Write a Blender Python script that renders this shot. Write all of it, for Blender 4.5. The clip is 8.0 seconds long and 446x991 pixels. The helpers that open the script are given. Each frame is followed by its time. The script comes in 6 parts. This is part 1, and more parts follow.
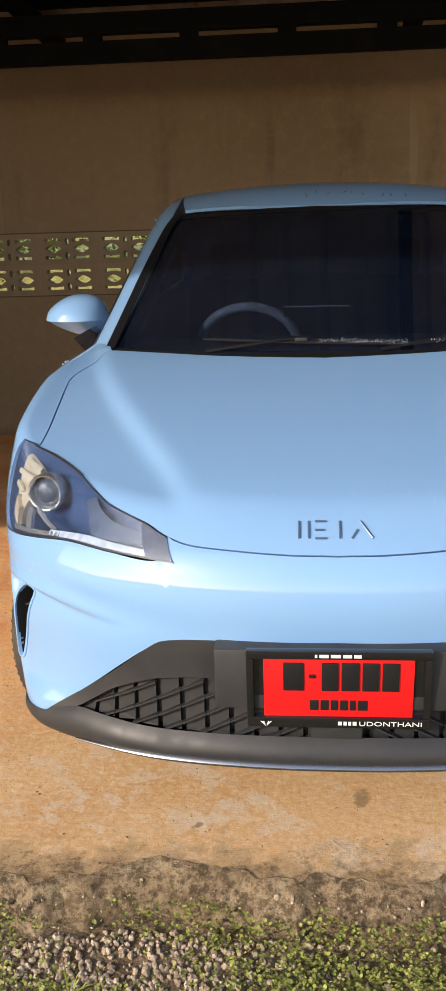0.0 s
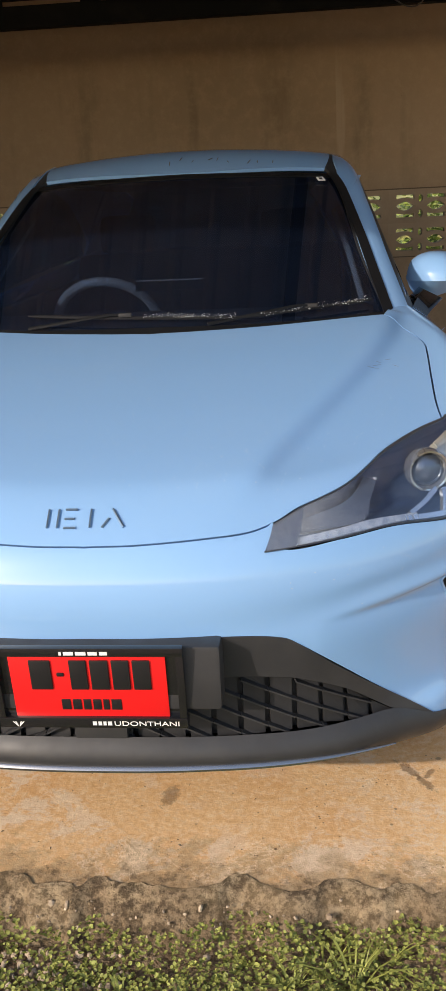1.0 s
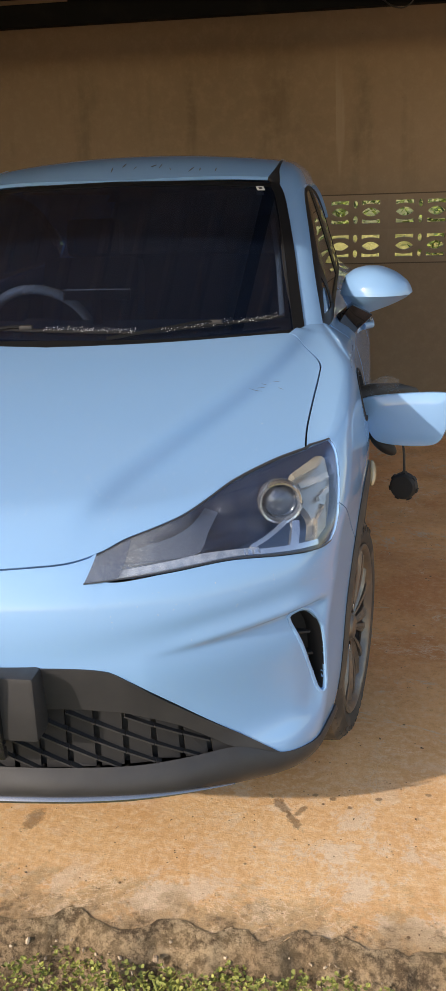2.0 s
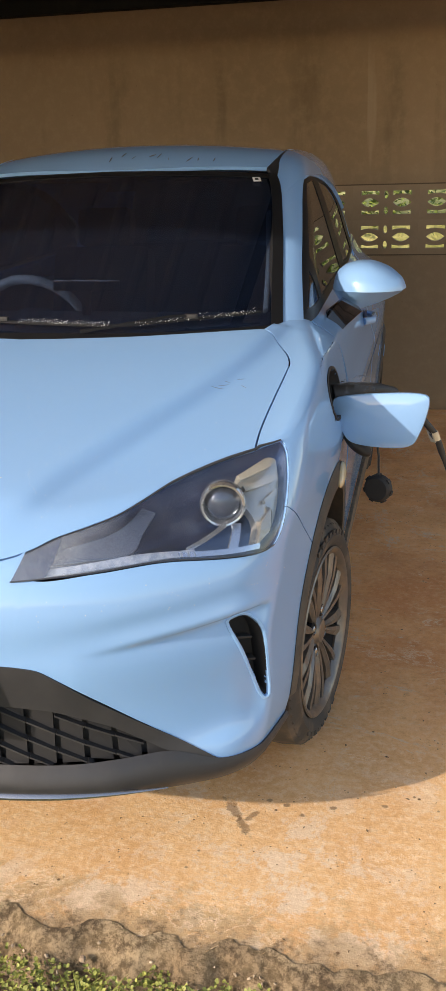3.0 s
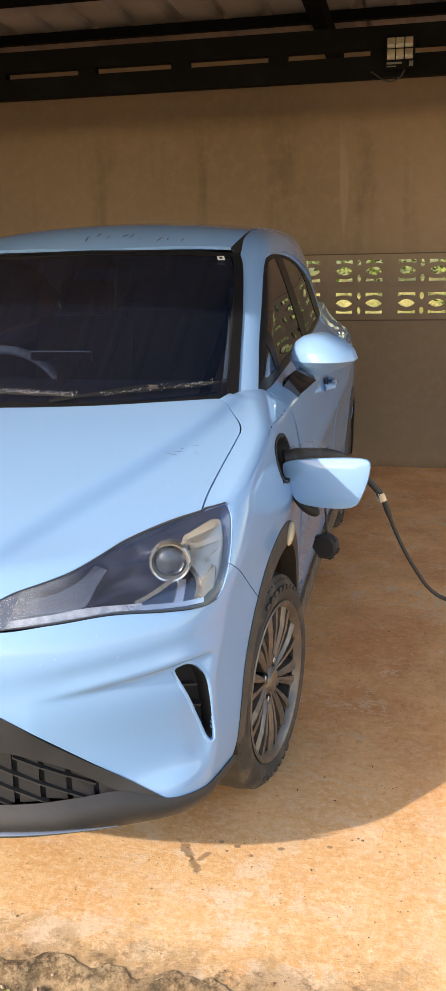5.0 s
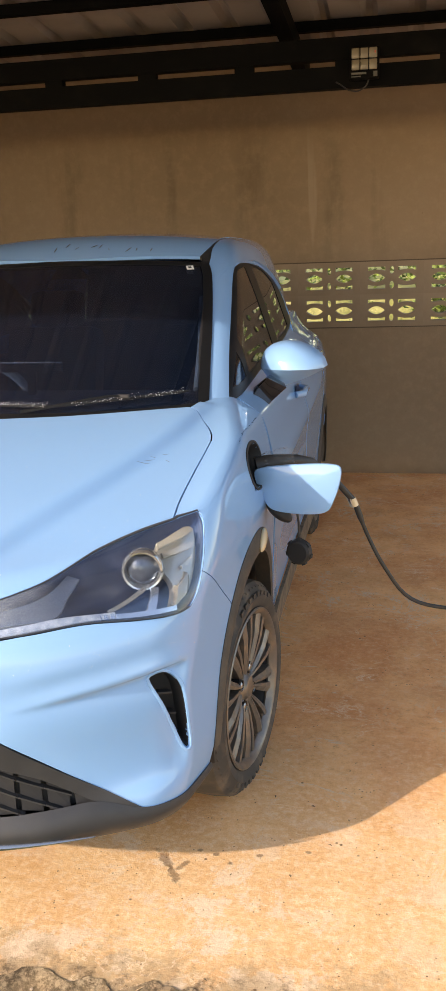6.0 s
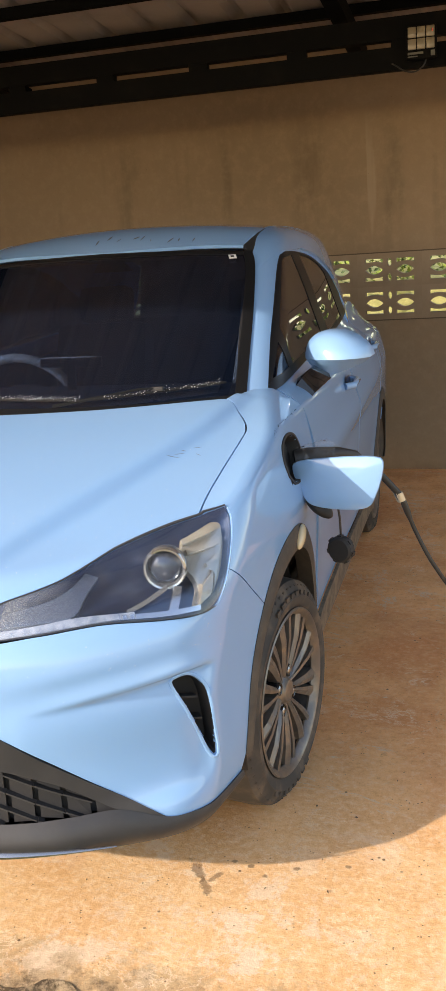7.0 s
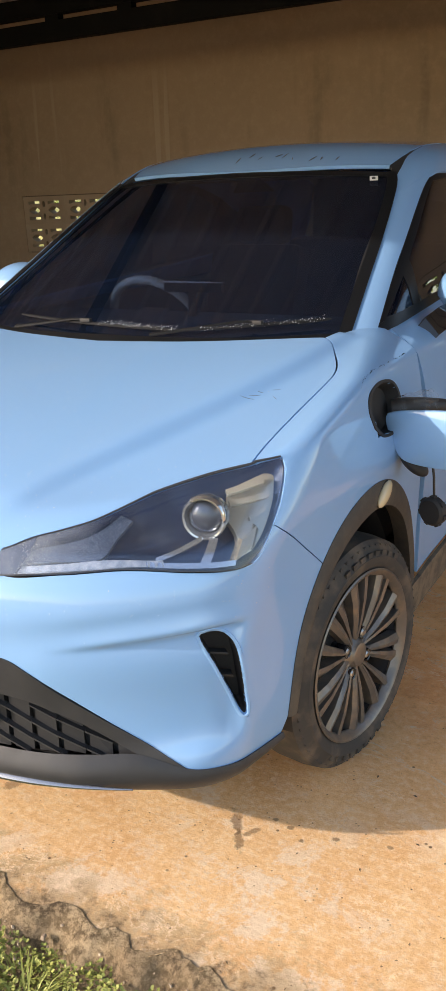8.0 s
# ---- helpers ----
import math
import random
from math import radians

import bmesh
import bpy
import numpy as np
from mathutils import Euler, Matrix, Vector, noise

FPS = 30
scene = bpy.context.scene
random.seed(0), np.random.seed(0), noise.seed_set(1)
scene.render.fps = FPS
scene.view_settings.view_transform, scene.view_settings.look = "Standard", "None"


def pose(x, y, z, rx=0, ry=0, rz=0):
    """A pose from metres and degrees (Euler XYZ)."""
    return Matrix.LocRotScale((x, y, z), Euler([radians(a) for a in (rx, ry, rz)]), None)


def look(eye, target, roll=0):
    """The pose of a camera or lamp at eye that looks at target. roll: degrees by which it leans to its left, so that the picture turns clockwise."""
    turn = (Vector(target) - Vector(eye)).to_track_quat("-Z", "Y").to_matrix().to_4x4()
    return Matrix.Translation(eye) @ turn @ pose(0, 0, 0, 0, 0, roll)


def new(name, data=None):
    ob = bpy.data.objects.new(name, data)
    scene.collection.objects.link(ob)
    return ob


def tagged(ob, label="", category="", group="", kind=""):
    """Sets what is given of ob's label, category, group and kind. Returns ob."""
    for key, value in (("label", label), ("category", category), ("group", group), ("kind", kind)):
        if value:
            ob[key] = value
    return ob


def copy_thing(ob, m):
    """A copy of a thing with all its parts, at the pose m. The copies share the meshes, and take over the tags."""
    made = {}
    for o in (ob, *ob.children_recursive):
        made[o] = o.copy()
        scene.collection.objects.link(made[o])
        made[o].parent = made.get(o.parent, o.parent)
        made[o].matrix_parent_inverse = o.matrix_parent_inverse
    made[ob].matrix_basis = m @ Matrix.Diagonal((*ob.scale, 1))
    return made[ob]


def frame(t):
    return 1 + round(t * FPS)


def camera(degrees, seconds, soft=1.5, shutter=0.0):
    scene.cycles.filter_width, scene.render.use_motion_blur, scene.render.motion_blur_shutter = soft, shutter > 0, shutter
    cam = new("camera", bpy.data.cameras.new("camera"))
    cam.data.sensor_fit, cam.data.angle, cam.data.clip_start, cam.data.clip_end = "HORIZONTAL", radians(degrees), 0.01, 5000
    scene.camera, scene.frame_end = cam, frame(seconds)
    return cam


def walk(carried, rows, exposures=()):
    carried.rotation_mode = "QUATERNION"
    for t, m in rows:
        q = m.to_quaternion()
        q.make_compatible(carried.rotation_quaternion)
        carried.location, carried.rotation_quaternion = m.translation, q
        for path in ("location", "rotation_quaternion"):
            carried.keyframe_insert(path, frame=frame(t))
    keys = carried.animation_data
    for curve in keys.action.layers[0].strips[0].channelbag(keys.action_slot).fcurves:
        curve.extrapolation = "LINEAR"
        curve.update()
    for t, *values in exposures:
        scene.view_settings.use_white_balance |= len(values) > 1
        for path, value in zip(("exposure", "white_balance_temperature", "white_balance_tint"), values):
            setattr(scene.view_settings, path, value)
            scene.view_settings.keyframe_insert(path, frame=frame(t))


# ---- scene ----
cam = camera(27.8, 8.0)
PATH = [
    (0, (-0.078, -1.86, 1.408), (-0.246, 0.049, 0.838), -1.7),
    (0.5, (0.211, -1.862, 1.379), (0.088, 0.037, 0.765), -2.3),
    (1, (0.423, -1.704, 1.374), (0.237, 0.189, 0.756), -2.7),
    (1.5, (0.612, -1.614, 1.389), (0.391, 0.273, 0.765), -2.7),
    (2, (0.844, -1.581, 1.408), (0.54, 0.294, 0.782), -1.8),
    (2.2, (0.919, -1.555, 1.423), (0.623, 0.316, 0.781), -1.1),
    (3.3, (1.097, -1.496, 1.417), (0.642, 0.34, 0.77), -1.4),
    (3.5, (1.122, -1.528, 1.428), (0.669, 0.311, 0.784), -1.2),
    (4, (1.159, -1.593, 1.439), (0.704, 0.248, 0.805), -0.5),
    (4.5, (1.184, -1.632, 1.466), (0.737, 0.23, 0.887), -0.5),
    (5, (1.21, -1.634, 1.482), (0.784, 0.246, 0.946), -1.3),
    (6.5, (1.243, -1.64, 1.468), (0.875, 0.258, 0.954), -2.0),
    (7, (1.302, -1.521, 1.434), (0.766, 0.337, 0.925), -3.6),
    (7.5, (1.39, -1.373, 1.463), (0.682, 0.42, 0.931), -2.5),
    (8, (1.567, -1.273, 1.445), (0.612, 0.357, 0.789), -2.6),
]
walk(cam, [(t, look(eye, target, roll)) for t, eye, target, roll in PATH], [(0, 0.74, 6950, 16), (1.0, 0.74, 6950, 16), (2.0, 0.86, 7050, 16), (3.5, 1.15, 7300, 17), (5.0, 1.38, 7400, 18), (6.5, 1.40, 7400, 18), (7.25, 1.36, 7250, 17), (8, 1.2, 7050, 16)])

# ---- sky, sun and exposure ----
SUN = Vector((-1.55, -1.58, 1.0)).normalized()
world = bpy.data.worlds.new("sky")
scene.world = world
world.use_nodes = True
wn = world.node_tree
sky = wn.nodes.new("ShaderNodeTexSky")
sky.sky_type, sky.sun_disc = "NISHITA", False
sky.sun_elevation = math.asin(SUN.z)
sky.sun_rotation = math.atan2(SUN.x, SUN.y)
sky.air_density, sky.dust_density = 1.2, 1.1
wn.links.new(sky.outputs[0], wn.nodes["Background"].inputs[0])
wn.nodes["Background"].inputs[1].default_value = 0.15
sun_data = bpy.data.lights.new("sun", "SUN")
sun_data.energy, sun_data.angle, sun_data.color = 2.05, radians(0.6), (1.0, 0.93, 0.82)
sun = new("sun", sun_data)
sun.matrix_world = look(SUN * 20, (0, 0, 0))


# ---- materials ----
def material(name, colour, rough=0.5, metal=0.0, **more):
    m = bpy.data.materials.new(name)
    m.use_nodes = True
    b = m.node_tree.nodes["Principled BSDF"]
    b.inputs["Base Color"].default_value = (*colour, 1)
    b.inputs["Roughness"].default_value = rough
    b.inputs["Metallic"].default_value = metal
    for key, value in more.items():
        b.inputs[key.replace("_", " ")].default_value = value
    return m


class Nodes:
    """Short hand for building a node tree round a material's surface shader."""

    def __init__(self, m):
        self.t = m.node_tree
        self.b = m.node_tree.nodes["Principled BSDF"]
        self.at = self.t.nodes.new("ShaderNodeTexCoord").outputs["Object"]

    def put(self, value, socket):
        if hasattr(value, "is_output"):
            self.t.links.new(value, socket)
        elif isinstance(value, tuple) and len(value) == 3 and socket.type == "RGBA":
            socket.default_value = (*value, 1)
        else:
            socket.default_value = value

    def noise(self, scale, detail=4.0, rough=0.55, at=None, warp=0.0):
        n = self.t.nodes.new("ShaderNodeTexNoise")
        self.t.links.new(at or self.at, n.inputs["Vector"])
        n.inputs["Scale"].default_value, n.inputs["Detail"].default_value = scale, detail
        n.inputs["Roughness"].default_value, n.inputs["Distortion"].default_value = rough, warp
        return n.outputs[0]

    def cells(self, scale, at=None, feature="F1"):
        n = self.t.nodes.new("ShaderNodeTexVoronoi")
        n.feature = feature
        self.t.links.new(at or self.at, n.inputs["Vector"])
        n.inputs["Scale"].default_value = scale
        return n.outputs[0]

    def ramp(self, f, lo, hi, a=0.0, b=1.0):
        n = self.t.nodes.new("ShaderNodeMapRange")
        n.interpolation_type = "SMOOTHSTEP"
        for i, v in enumerate((f, lo, hi, a, b)):
            self.put(v, n.inputs[i])
        return n.outputs[0]

    def math(self, op, a, b=0.0):
        n = self.t.nodes.new("ShaderNodeMath")
        n.operation = op
        self.put(a, n.inputs[0])
        self.put(b, n.inputs[1])
        return n.outputs[0]

    def mix(self, f, a, b, how="MIX"):
        n = self.t.nodes.new("ShaderNodeMix")
        n.data_type, n.blend_type = "RGBA", how
        self.put(f, n.inputs["Factor"])
        self.put(a, n.inputs[6])
        self.put(b, n.inputs[7])
        return n.outputs[2]

    def stretch(self, sx, sy, sz):
        n = self.t.nodes.new("ShaderNodeMapping")
        self.t.links.new(self.at, n.inputs["Vector"])
        n.inputs["Scale"].default_value = (sx, sy, sz)
        return n.outputs[0]

    def axes(self):
        n = self.t.nodes.new("ShaderNodeSeparateXYZ")
        self.t.links.new(self.at, n.inputs[0])
        return n.outputs

    def random(self):
        return self.t.nodes.new("ShaderNodeObjectInfo").outputs["Random"]

    def island(self):
        return self.t.nodes.new("ShaderNodeNewGeometry").outputs["Random Per Island"]

    def relief(self, height, strength, distance):
        n = self.t.nodes.new("ShaderNodeBump")
        n.inputs["Strength"].default_value, n.inputs["Distance"].default_value = strength, distance
        self.put(height, n.inputs["Height"])
        self.t.links.new(n.outputs[0], self.b.inputs["Normal"])

    def set(self, **more):
        for key, value in more.items():
            self.put(value, self.b.inputs[key.replace("_", " ")])


paint = material("pastel blue car paint", (0.225, 0.432, 0.745), 0.5, 0.0, Coat_Weight=1.0, Coat_Roughness=0.025, Coat_IOR=1.7, Specular_IOR_Level=0.15)
n = Nodes(paint)
dust = n.ramp(n.noise(3.0, 5), 0.45, 0.75)
n.set(Base_Color=n.mix(n.math("MULTIPLY", dust, 0.05), (0.225, 0.432, 0.745), (0.42, 0.50, 0.58)), Coat_Roughness=n.ramp(n.noise(9.0, 4), 0.35, 0.75, 0.015, 0.06))

black_plastic = material("grained black plastic", (0.035, 0.036, 0.039), 0.5)
n = Nodes(black_plastic)
n.set(Base_Color=n.mix(n.ramp(n.noise(9.0, 9, 0.7), 0.35, 0.75), (0.029, 0.030, 0.034), (0.040, 0.040, 0.042)), Roughness=n.ramp(n.noise(14, 4), 0.3, 0.7, 0.42, 0.6))
n.relief(n.noise(900, 2), 0.25, 0.0006)
dusty_plastic = material("dust-covered black plastic", (0.16, 0.12, 0.08), 0.8)
n = Nodes(dusty_plastic)
n.set(Base_Color=n.mix(n.ramp(n.noise(16.0, 9, 0.7), 0.38, 0.62), (0.095, 0.075, 0.056), (0.20, 0.148, 0.098)))
worn_plastic = material("dusty worn black plastic", (0.07, 0.06, 0.05), 0.7)
n = Nodes(worn_plastic)
n.set(Base_Color=n.mix(n.ramp(n.noise(10.0, 9, 0.7), 0.36, 0.70), (0.052, 0.047, 0.043), (0.098, 0.080, 0.062)))
n.relief(n.noise(900, 2), 0.25, 0.0006)
matt_black = material("matt black plastic", (0.018, 0.018, 0.020), 0.65)
gloss_black = material("gloss black trim", (0.012, 0.012, 0.014), 0.12, Coat_Weight=0.6)
satin_black = material("satin black window trim", (0.008, 0.009, 0.011), 0.42, Specular_IOR_Level=0.25)
chrome = material("bright chrome", (0.78, 0.79, 0.80), 0.08, 1.0)
strip_metal = material("dull strip metal", (0.30, 0.31, 0.33), 0.22, 0.9)
# warm tint stands in for sunlit ground mirrored in the reflector
silver = material("silver lamp reflector", (0.66, 0.57, 0.43), 0.22, 0.55)
# blue in the bowl's colour stands in for sky mirrored by the cover
smoke = material("dark lamp bowl", (0.018, 0.040, 0.095), 0.4, 0.0, Specular_IOR_Level=0.3)
ring_metal = material("satin lamp metal", (0.55, 0.55, 0.55), 0.15, 0.85)
lens_glass = material("projector lens glass", (0.05, 0.06, 0.08), 0.06, 0.2, Coat_Weight=1.0)
frosted = material("frosted pale light bar", (0.46, 0.48, 0.50), 0.4)
n = Nodes(frosted)
n.set(Base_Color=n.mix(n.ramp(n.noise(60, 6), 0.35, 0.7), (0.19, 0.22, 0.27), (0.33, 0.35, 0.39)))
guide = material("smoky light guide", (0.085, 0.105, 0.145), 0.28, Coat_Weight=0.4)
n = Nodes(guide)
n.set(Base_Color=n.mix(n.ramp(n.noise(220, 5, 0.7), 0.42, 0.66), (0.036, 0.052, 0.088), (0.085, 0.108, 0.150)))
lamp_edge = material("dark lamp edge", (0.045, 0.050, 0.060), 0.3, 0.1)
glass = material("tinted car glass", (0.066, 0.110, 0.220), 0.0, Transmission_Weight=0.962, IOR=1.45)
# bluish base puts the sky's sheen into the cover's haze
clear = material("clear lamp cover", (0.78, 0.87, 1.0), 0.0, Transmission_Weight=0.93, IOR=1.48)
n = Nodes(clear)
ax = n.math("ABSOLUTE", n.axes()[0])
dusty = n.ramp(n.math("ADD", ax, n.math("MULTIPLY", n.noise(25, 5), 0.10)), 0.60, 0.42)
fleck = n.math("MULTIPLY", n.ramp(n.cells(330), 0.30, 0.14), n.ramp(dusty, 0.0, 1.0, 0.03, 0.55))
grime = n.math("ADD", n.ramp(n.noise(18, 6), 0.5, 0.8, 0.0, 0.02), n.math("ADD", n.math("MULTIPLY", dusty, 0.10), fleck))
n.set(Transmission_Weight=n.math("SUBTRACT", 0.994, grime))
n.relief(n.noise(420, 3), 0.10, 0.0004)
rubber = material("black tyre rubber", (0.030, 0.028, 0.026), 0.75)
n = Nodes(rubber)
n.set(Base_Color=n.mix(n.ramp(n.noise(12, 5), 0.45, 0.7), (0.046, 0.042, 0.039), (0.130, 0.098, 0.072)))
n.relief(n.noise(160, 4), 0.3, 0.001)
alloy = material("grey painted alloy", (0.15, 0.14, 0.13), 0.36, 0.55)
n = Nodes(alloy)
n.set(Base_Color=n.mix(n.ramp(n.noise(20, 5), 0.4, 0.7), (0.165, 0.152, 0.142), (0.26, 0.212, 0.165)), Roughness=n.ramp(n.noise(30, 4), 0.3, 0.7, 0.28, 0.45))
steel = material("nut steel", (0.55, 0.53, 0.50), 0.3, 1.0)
dark_cloth = material("dark seat cloth", (0.022, 0.022, 0.025), 0.9)
cream = material("cream leather wrap", (0.52, 0.46, 0.35), 0.5)
amber_lens = material("pale side lamp lens", (0.62, 0.50, 0.32), 0.25, Coat_Weight=0.6)
badge_blue = material("blue grey badge metal", (0.20, 0.30, 0.42), 0.28, 0.7)
red_plate = material("red plate paint", (0.78, 0.012, 0.014), 0.38, Coat_Weight=0.3)
plate_black = material("plate black ink", (0.012, 0.012, 0.014), 0.4)
white_ink = material("white print", (0.82, 0.82, 0.80), 0.5)
film = material("clear plastic wrap", (0.55, 0.55, 0.55), 0.12, Alpha=0.05, Specular_IOR_Level=0.9)
cable_black = material("black cable sheath", (0.030, 0.028, 0.027), 0.5)
tag_white = material("cream paper tag", (0.74, 0.62, 0.44), 0.7)

steel_black = material("black painted steel", (0.004, 0.004, 0.004), 0.7, Specular_IOR_Level=0.08)
n = Nodes(steel_black)
n.set(Base_Color=n.mix(n.ramp(n.noise(7, 6), 0.5, 0.8), (0.003, 0.003, 0.003), (0.008, 0.007, 0.006)))
sheet_metal = material("weathered roof sheet", (0.36, 0.35, 0.34), 0.45, 0.5)
n = Nodes(sheet_metal)
n.set(Base_Color=n.mix(n.ramp(n.noise(1.6, 6), 0.4, 0.72), (0.46, 0.44, 0.43), (0.28, 0.26, 0.25)))

plaster = material("painted plaster", (0.50, 0.36, 0.22), 0.85)
n = Nodes(plaster)
x, y, z = n.axes()
broad = n.ramp(n.noise(0.7, 5), 0.35, 0.7)
base = n.mix(broad, (0.262, 0.189, 0.121), (0.216, 0.153, 0.095))
runs = n.noise(1.0, 5, 0.6, n.stretch(5.5, 1.0, 0.5))
high = n.math("MULTIPLY", n.ramp(z, 1.25, 1.7), n.ramp(z, 2.35, 1.95))
stain = n.math("MULTIPLY", n.math("MULTIPLY", n.ramp(runs, 0.56, 0.72), 0.6), high)
for at_x, wide in ((0.30, 0.16), (0.80, 0.10), (-0.28, 0.05), (-0.95, 0.12), (-2.6, 0.14)):
    spread = n.math("ABSOLUTE", n.math("SUBTRACT", n.math("ADD", x, n.math("MULTIPLY", n.noise(2.5, 4), 0.16)), at_x + 0.08))
    seep = n.math("MULTIPLY", n.ramp(spread, wide, wide * 0.25), n.math("MULTIPLY", high, n.ramp(n.noise(1.0, 6, 0.65, n.stretch(7.0, 1.0, 1.3)), 0.36, 0.62)))
    stain = n.math("MAXIMUM", stain, seep)
base = n.mix(n.math("MULTIPLY", stain, 0.42), base, (0.105, 0.072, 0.040))
drips = n.math("MULTIPLY", n.ramp(n.noise(1.0, 3, 0.5, n.stretch(9.0, 1.0, 0.4)), 0.66, 0.72), high)
base = n.mix(n.math("MULTIPLY", drips, 0.4), base, (0.36, 0.29, 0.21))
base = n.mix(n.ramp(n.cells(9.0), 0.045, 0.02, 0, 0.5), base, (0.16, 0.10, 0.06))
base = n.mix(n.ramp(n.noise(14, 8, 0.7), 0.42, 0.70, 0.0, 0.30), base, (0.34, 0.255, 0.165))
base = n.mix(n.ramp(n.math("ADD", z, n.math("MULTIPLY", n.noise(6, 5), 0.12)), 0.14, 0.04, 0.0, 0.45), base, (0.13, 0.075, 0.04))
n.set(Base_Color=base)
n.relief(n.noise(38, 6), 0.25, 0.004)

block_paint = material("painted vent block", (0.40, 0.31, 0.215), 0.85)
n = Nodes(block_paint)
n.set(Base_Color=n.mix(n.ramp(n.noise(5, 6), 0.35, 0.7), (0.285, 0.215, 0.147), (0.245, 0.183, 0.122)))
n.relief(n.noise(60, 5), 0.25, 0.003)
grout = material("dark dirty mortar joint", (0.095, 0.068, 0.043), 0.95)

slab_mat = material("laterite stained concrete", (0.48, 0.28, 0.12), 0.85)
n = Nodes(slab_mat)
x, y, z = n.axes()
fine = n.noise(46, 9, 0.72)
grain = n.noise(210, 6, 0.7)
warm = n.mix(n.ramp(n.noise(3.4, 8, 0.65), 0.36, 0.66), (0.80, 0.510, 0.258), (0.72, 0.405, 0.180))
warm = n.mix(n.ramp(fine, 0.47, 0.62, 0.0, 0.8), warm, (0.83, 0.600, 0.362))
warm = n.mix(n.ramp(fine, 0.47, 0.38, 0.0, 0.40), warm, (0.64, 0.34, 0.135))
pale = n.mix(n.noise(30, 5), (0.70, 0.55, 0.40), (0.90, 0.74, 0.56))
patch_f = n.math("MULTIPLY", n.ramp(n.noise(6.5, 11, 0.70, warp=0.3), 0.515, 0.575), n.ramp(n.noise(1.9, 4), 0.34, 0.58))
front_f = n.ramp(y, 0.9, 0.1)
base = n.mix(n.math("MULTIPLY", patch_f, n.math("MULTIPLY", front_f, 0.75)), warm, pale)
# inner floor colours are raised to stand in for missing fill light
inner = n.mix(n.ramp(n.noise(2.2, 10, 0.72), 0.36, 0.64), (0.76, 0.310, 0.110), (0.97, 0.520, 0.220))
inner = n.mix(n.ramp(fine, 0.50, 0.62, 0.0, 0.35), inner, (0.90, 0.60, 0.36))
inner = n.mix(n.ramp(fine, 0.46, 0.37, 0.0, 0.40), inner, (0.54, 0.225, 0.085))
inner = n.mix(n.math("MULTIPLY", n.ramp(n.noise(1.3, 6, 0.6), 0.50, 0.72), 0.35), inner, (0.52, 0.250, 0.110))
base = n.mix(n.ramp(n.math("ADD", y, n.math("MULTIPLY", n.noise(3, 4), 0.5)), 0.55, 1.35), base, inner)
grimy = n.noise(9.0, 11, 0.74)
lean = n.math("MULTIPLY", y, -1.5)
damp = n.ramp(n.math("ADD", grimy, lean), 0.52, 0.70)
base = n.mix(n.math("MULTIPLY", damp, 0.70), base, (0.44, 0.30, 0.160))
brush = n.noise(1.0, 6, 0.65, n.stretch(11, 95, 14))
base = n.mix(n.math("MULTIPLY", n.ramp(brush, 0.50, 0.68), n.math("MULTIPLY", front_f, 0.10)), base, (0.50, 0.29, 0.13))
scuff = n.ramp(n.noise(1.0, 10, 0.75, n.stretch(4, 9, 5), 1.6), 0.625, 0.665)
base = n.mix(n.math("MULTIPLY", scuff, 0.8), base, (0.78, 0.60, 0.40))
hair = n.math("MULTIPLY", n.ramp(n.math("ABSOLUTE", n.math("SUBTRACT", n.noise(3.1, 8, 0.66, warp=0.8), 0.5)), 0.010, 0.002), n.ramp(n.noise(2.3, 3), 0.46, 0.58))
base = n.mix(n.math("MULTIPLY", hair, 0.9), base, (0.76, 0.56, 0.37))
scrape = n.math("MULTIPLY", n.ramp(n.math("ABSOLUTE", n.math("SUBTRACT", n.noise(1.0, 9, 0.72, n.stretch(2.6, 6.0, 4.0), 1.2), 0.5)), 0.014, 0.003), n.ramp(n.noise(5.0, 5), 0.53, 0.62))
base = n.mix(n.math("MULTIPLY", scrape, 0.75), base, (0.92, 0.70, 0.46))
blotch = n.math("MULTIPLY", n.ramp(n.noise(4.2, 9, 0.7, warp=0.5), 0.60, 0.70), n.ramp(y, 0.25, 0.8))
base = n.mix(n.math("MULTIPLY", blotch, 0.22), base, (0.40, 0.175, 0.065))
pits = n.math("MULTIPLY", n.ramp(n.cells(55), 0.16, 0.08), n.ramp(n.noise(12, 4), 0.50, 0.62))
specks = n.math("MULTIPLY", n.ramp(n.cells(19), 0.10, 0.05), n.ramp(n.noise(9, 2), 0.52, 0.6))
base = n.mix(n.math("MAXIMUM", pits, specks), base, (0.17, 0.095, 0.045))
base = n.mix(n.ramp(n.math("ADD", n.noise(19, 11, 0.76), lean), 0.64, 0.80, 0.0, 0.85), base, n.mix(n.ramp(fine, 0.42, 0.58), (0.115, 0.075, 0.040), (0.36, 0.245, 0.135)))
base = n.mix(n.ramp(grain, 0.45, 0.36, 0.0, 0.22), base, (0.30, 0.165, 0.075))
base = n.mix(n.ramp(grain, 0.56, 0.66, 0.0, 0.20), base, (0.92, 0.72, 0.48))
# the lip's front face is darkened to paint in the crack's shade
base = n.mix(n.math("MULTIPLY", n.ramp(z, -0.0001, -0.0012), n.ramp(n.noise(7.0, 4), 0.44, 0.54, 0.35, 1.0)), base, (0.095, 0.066, 0.038))
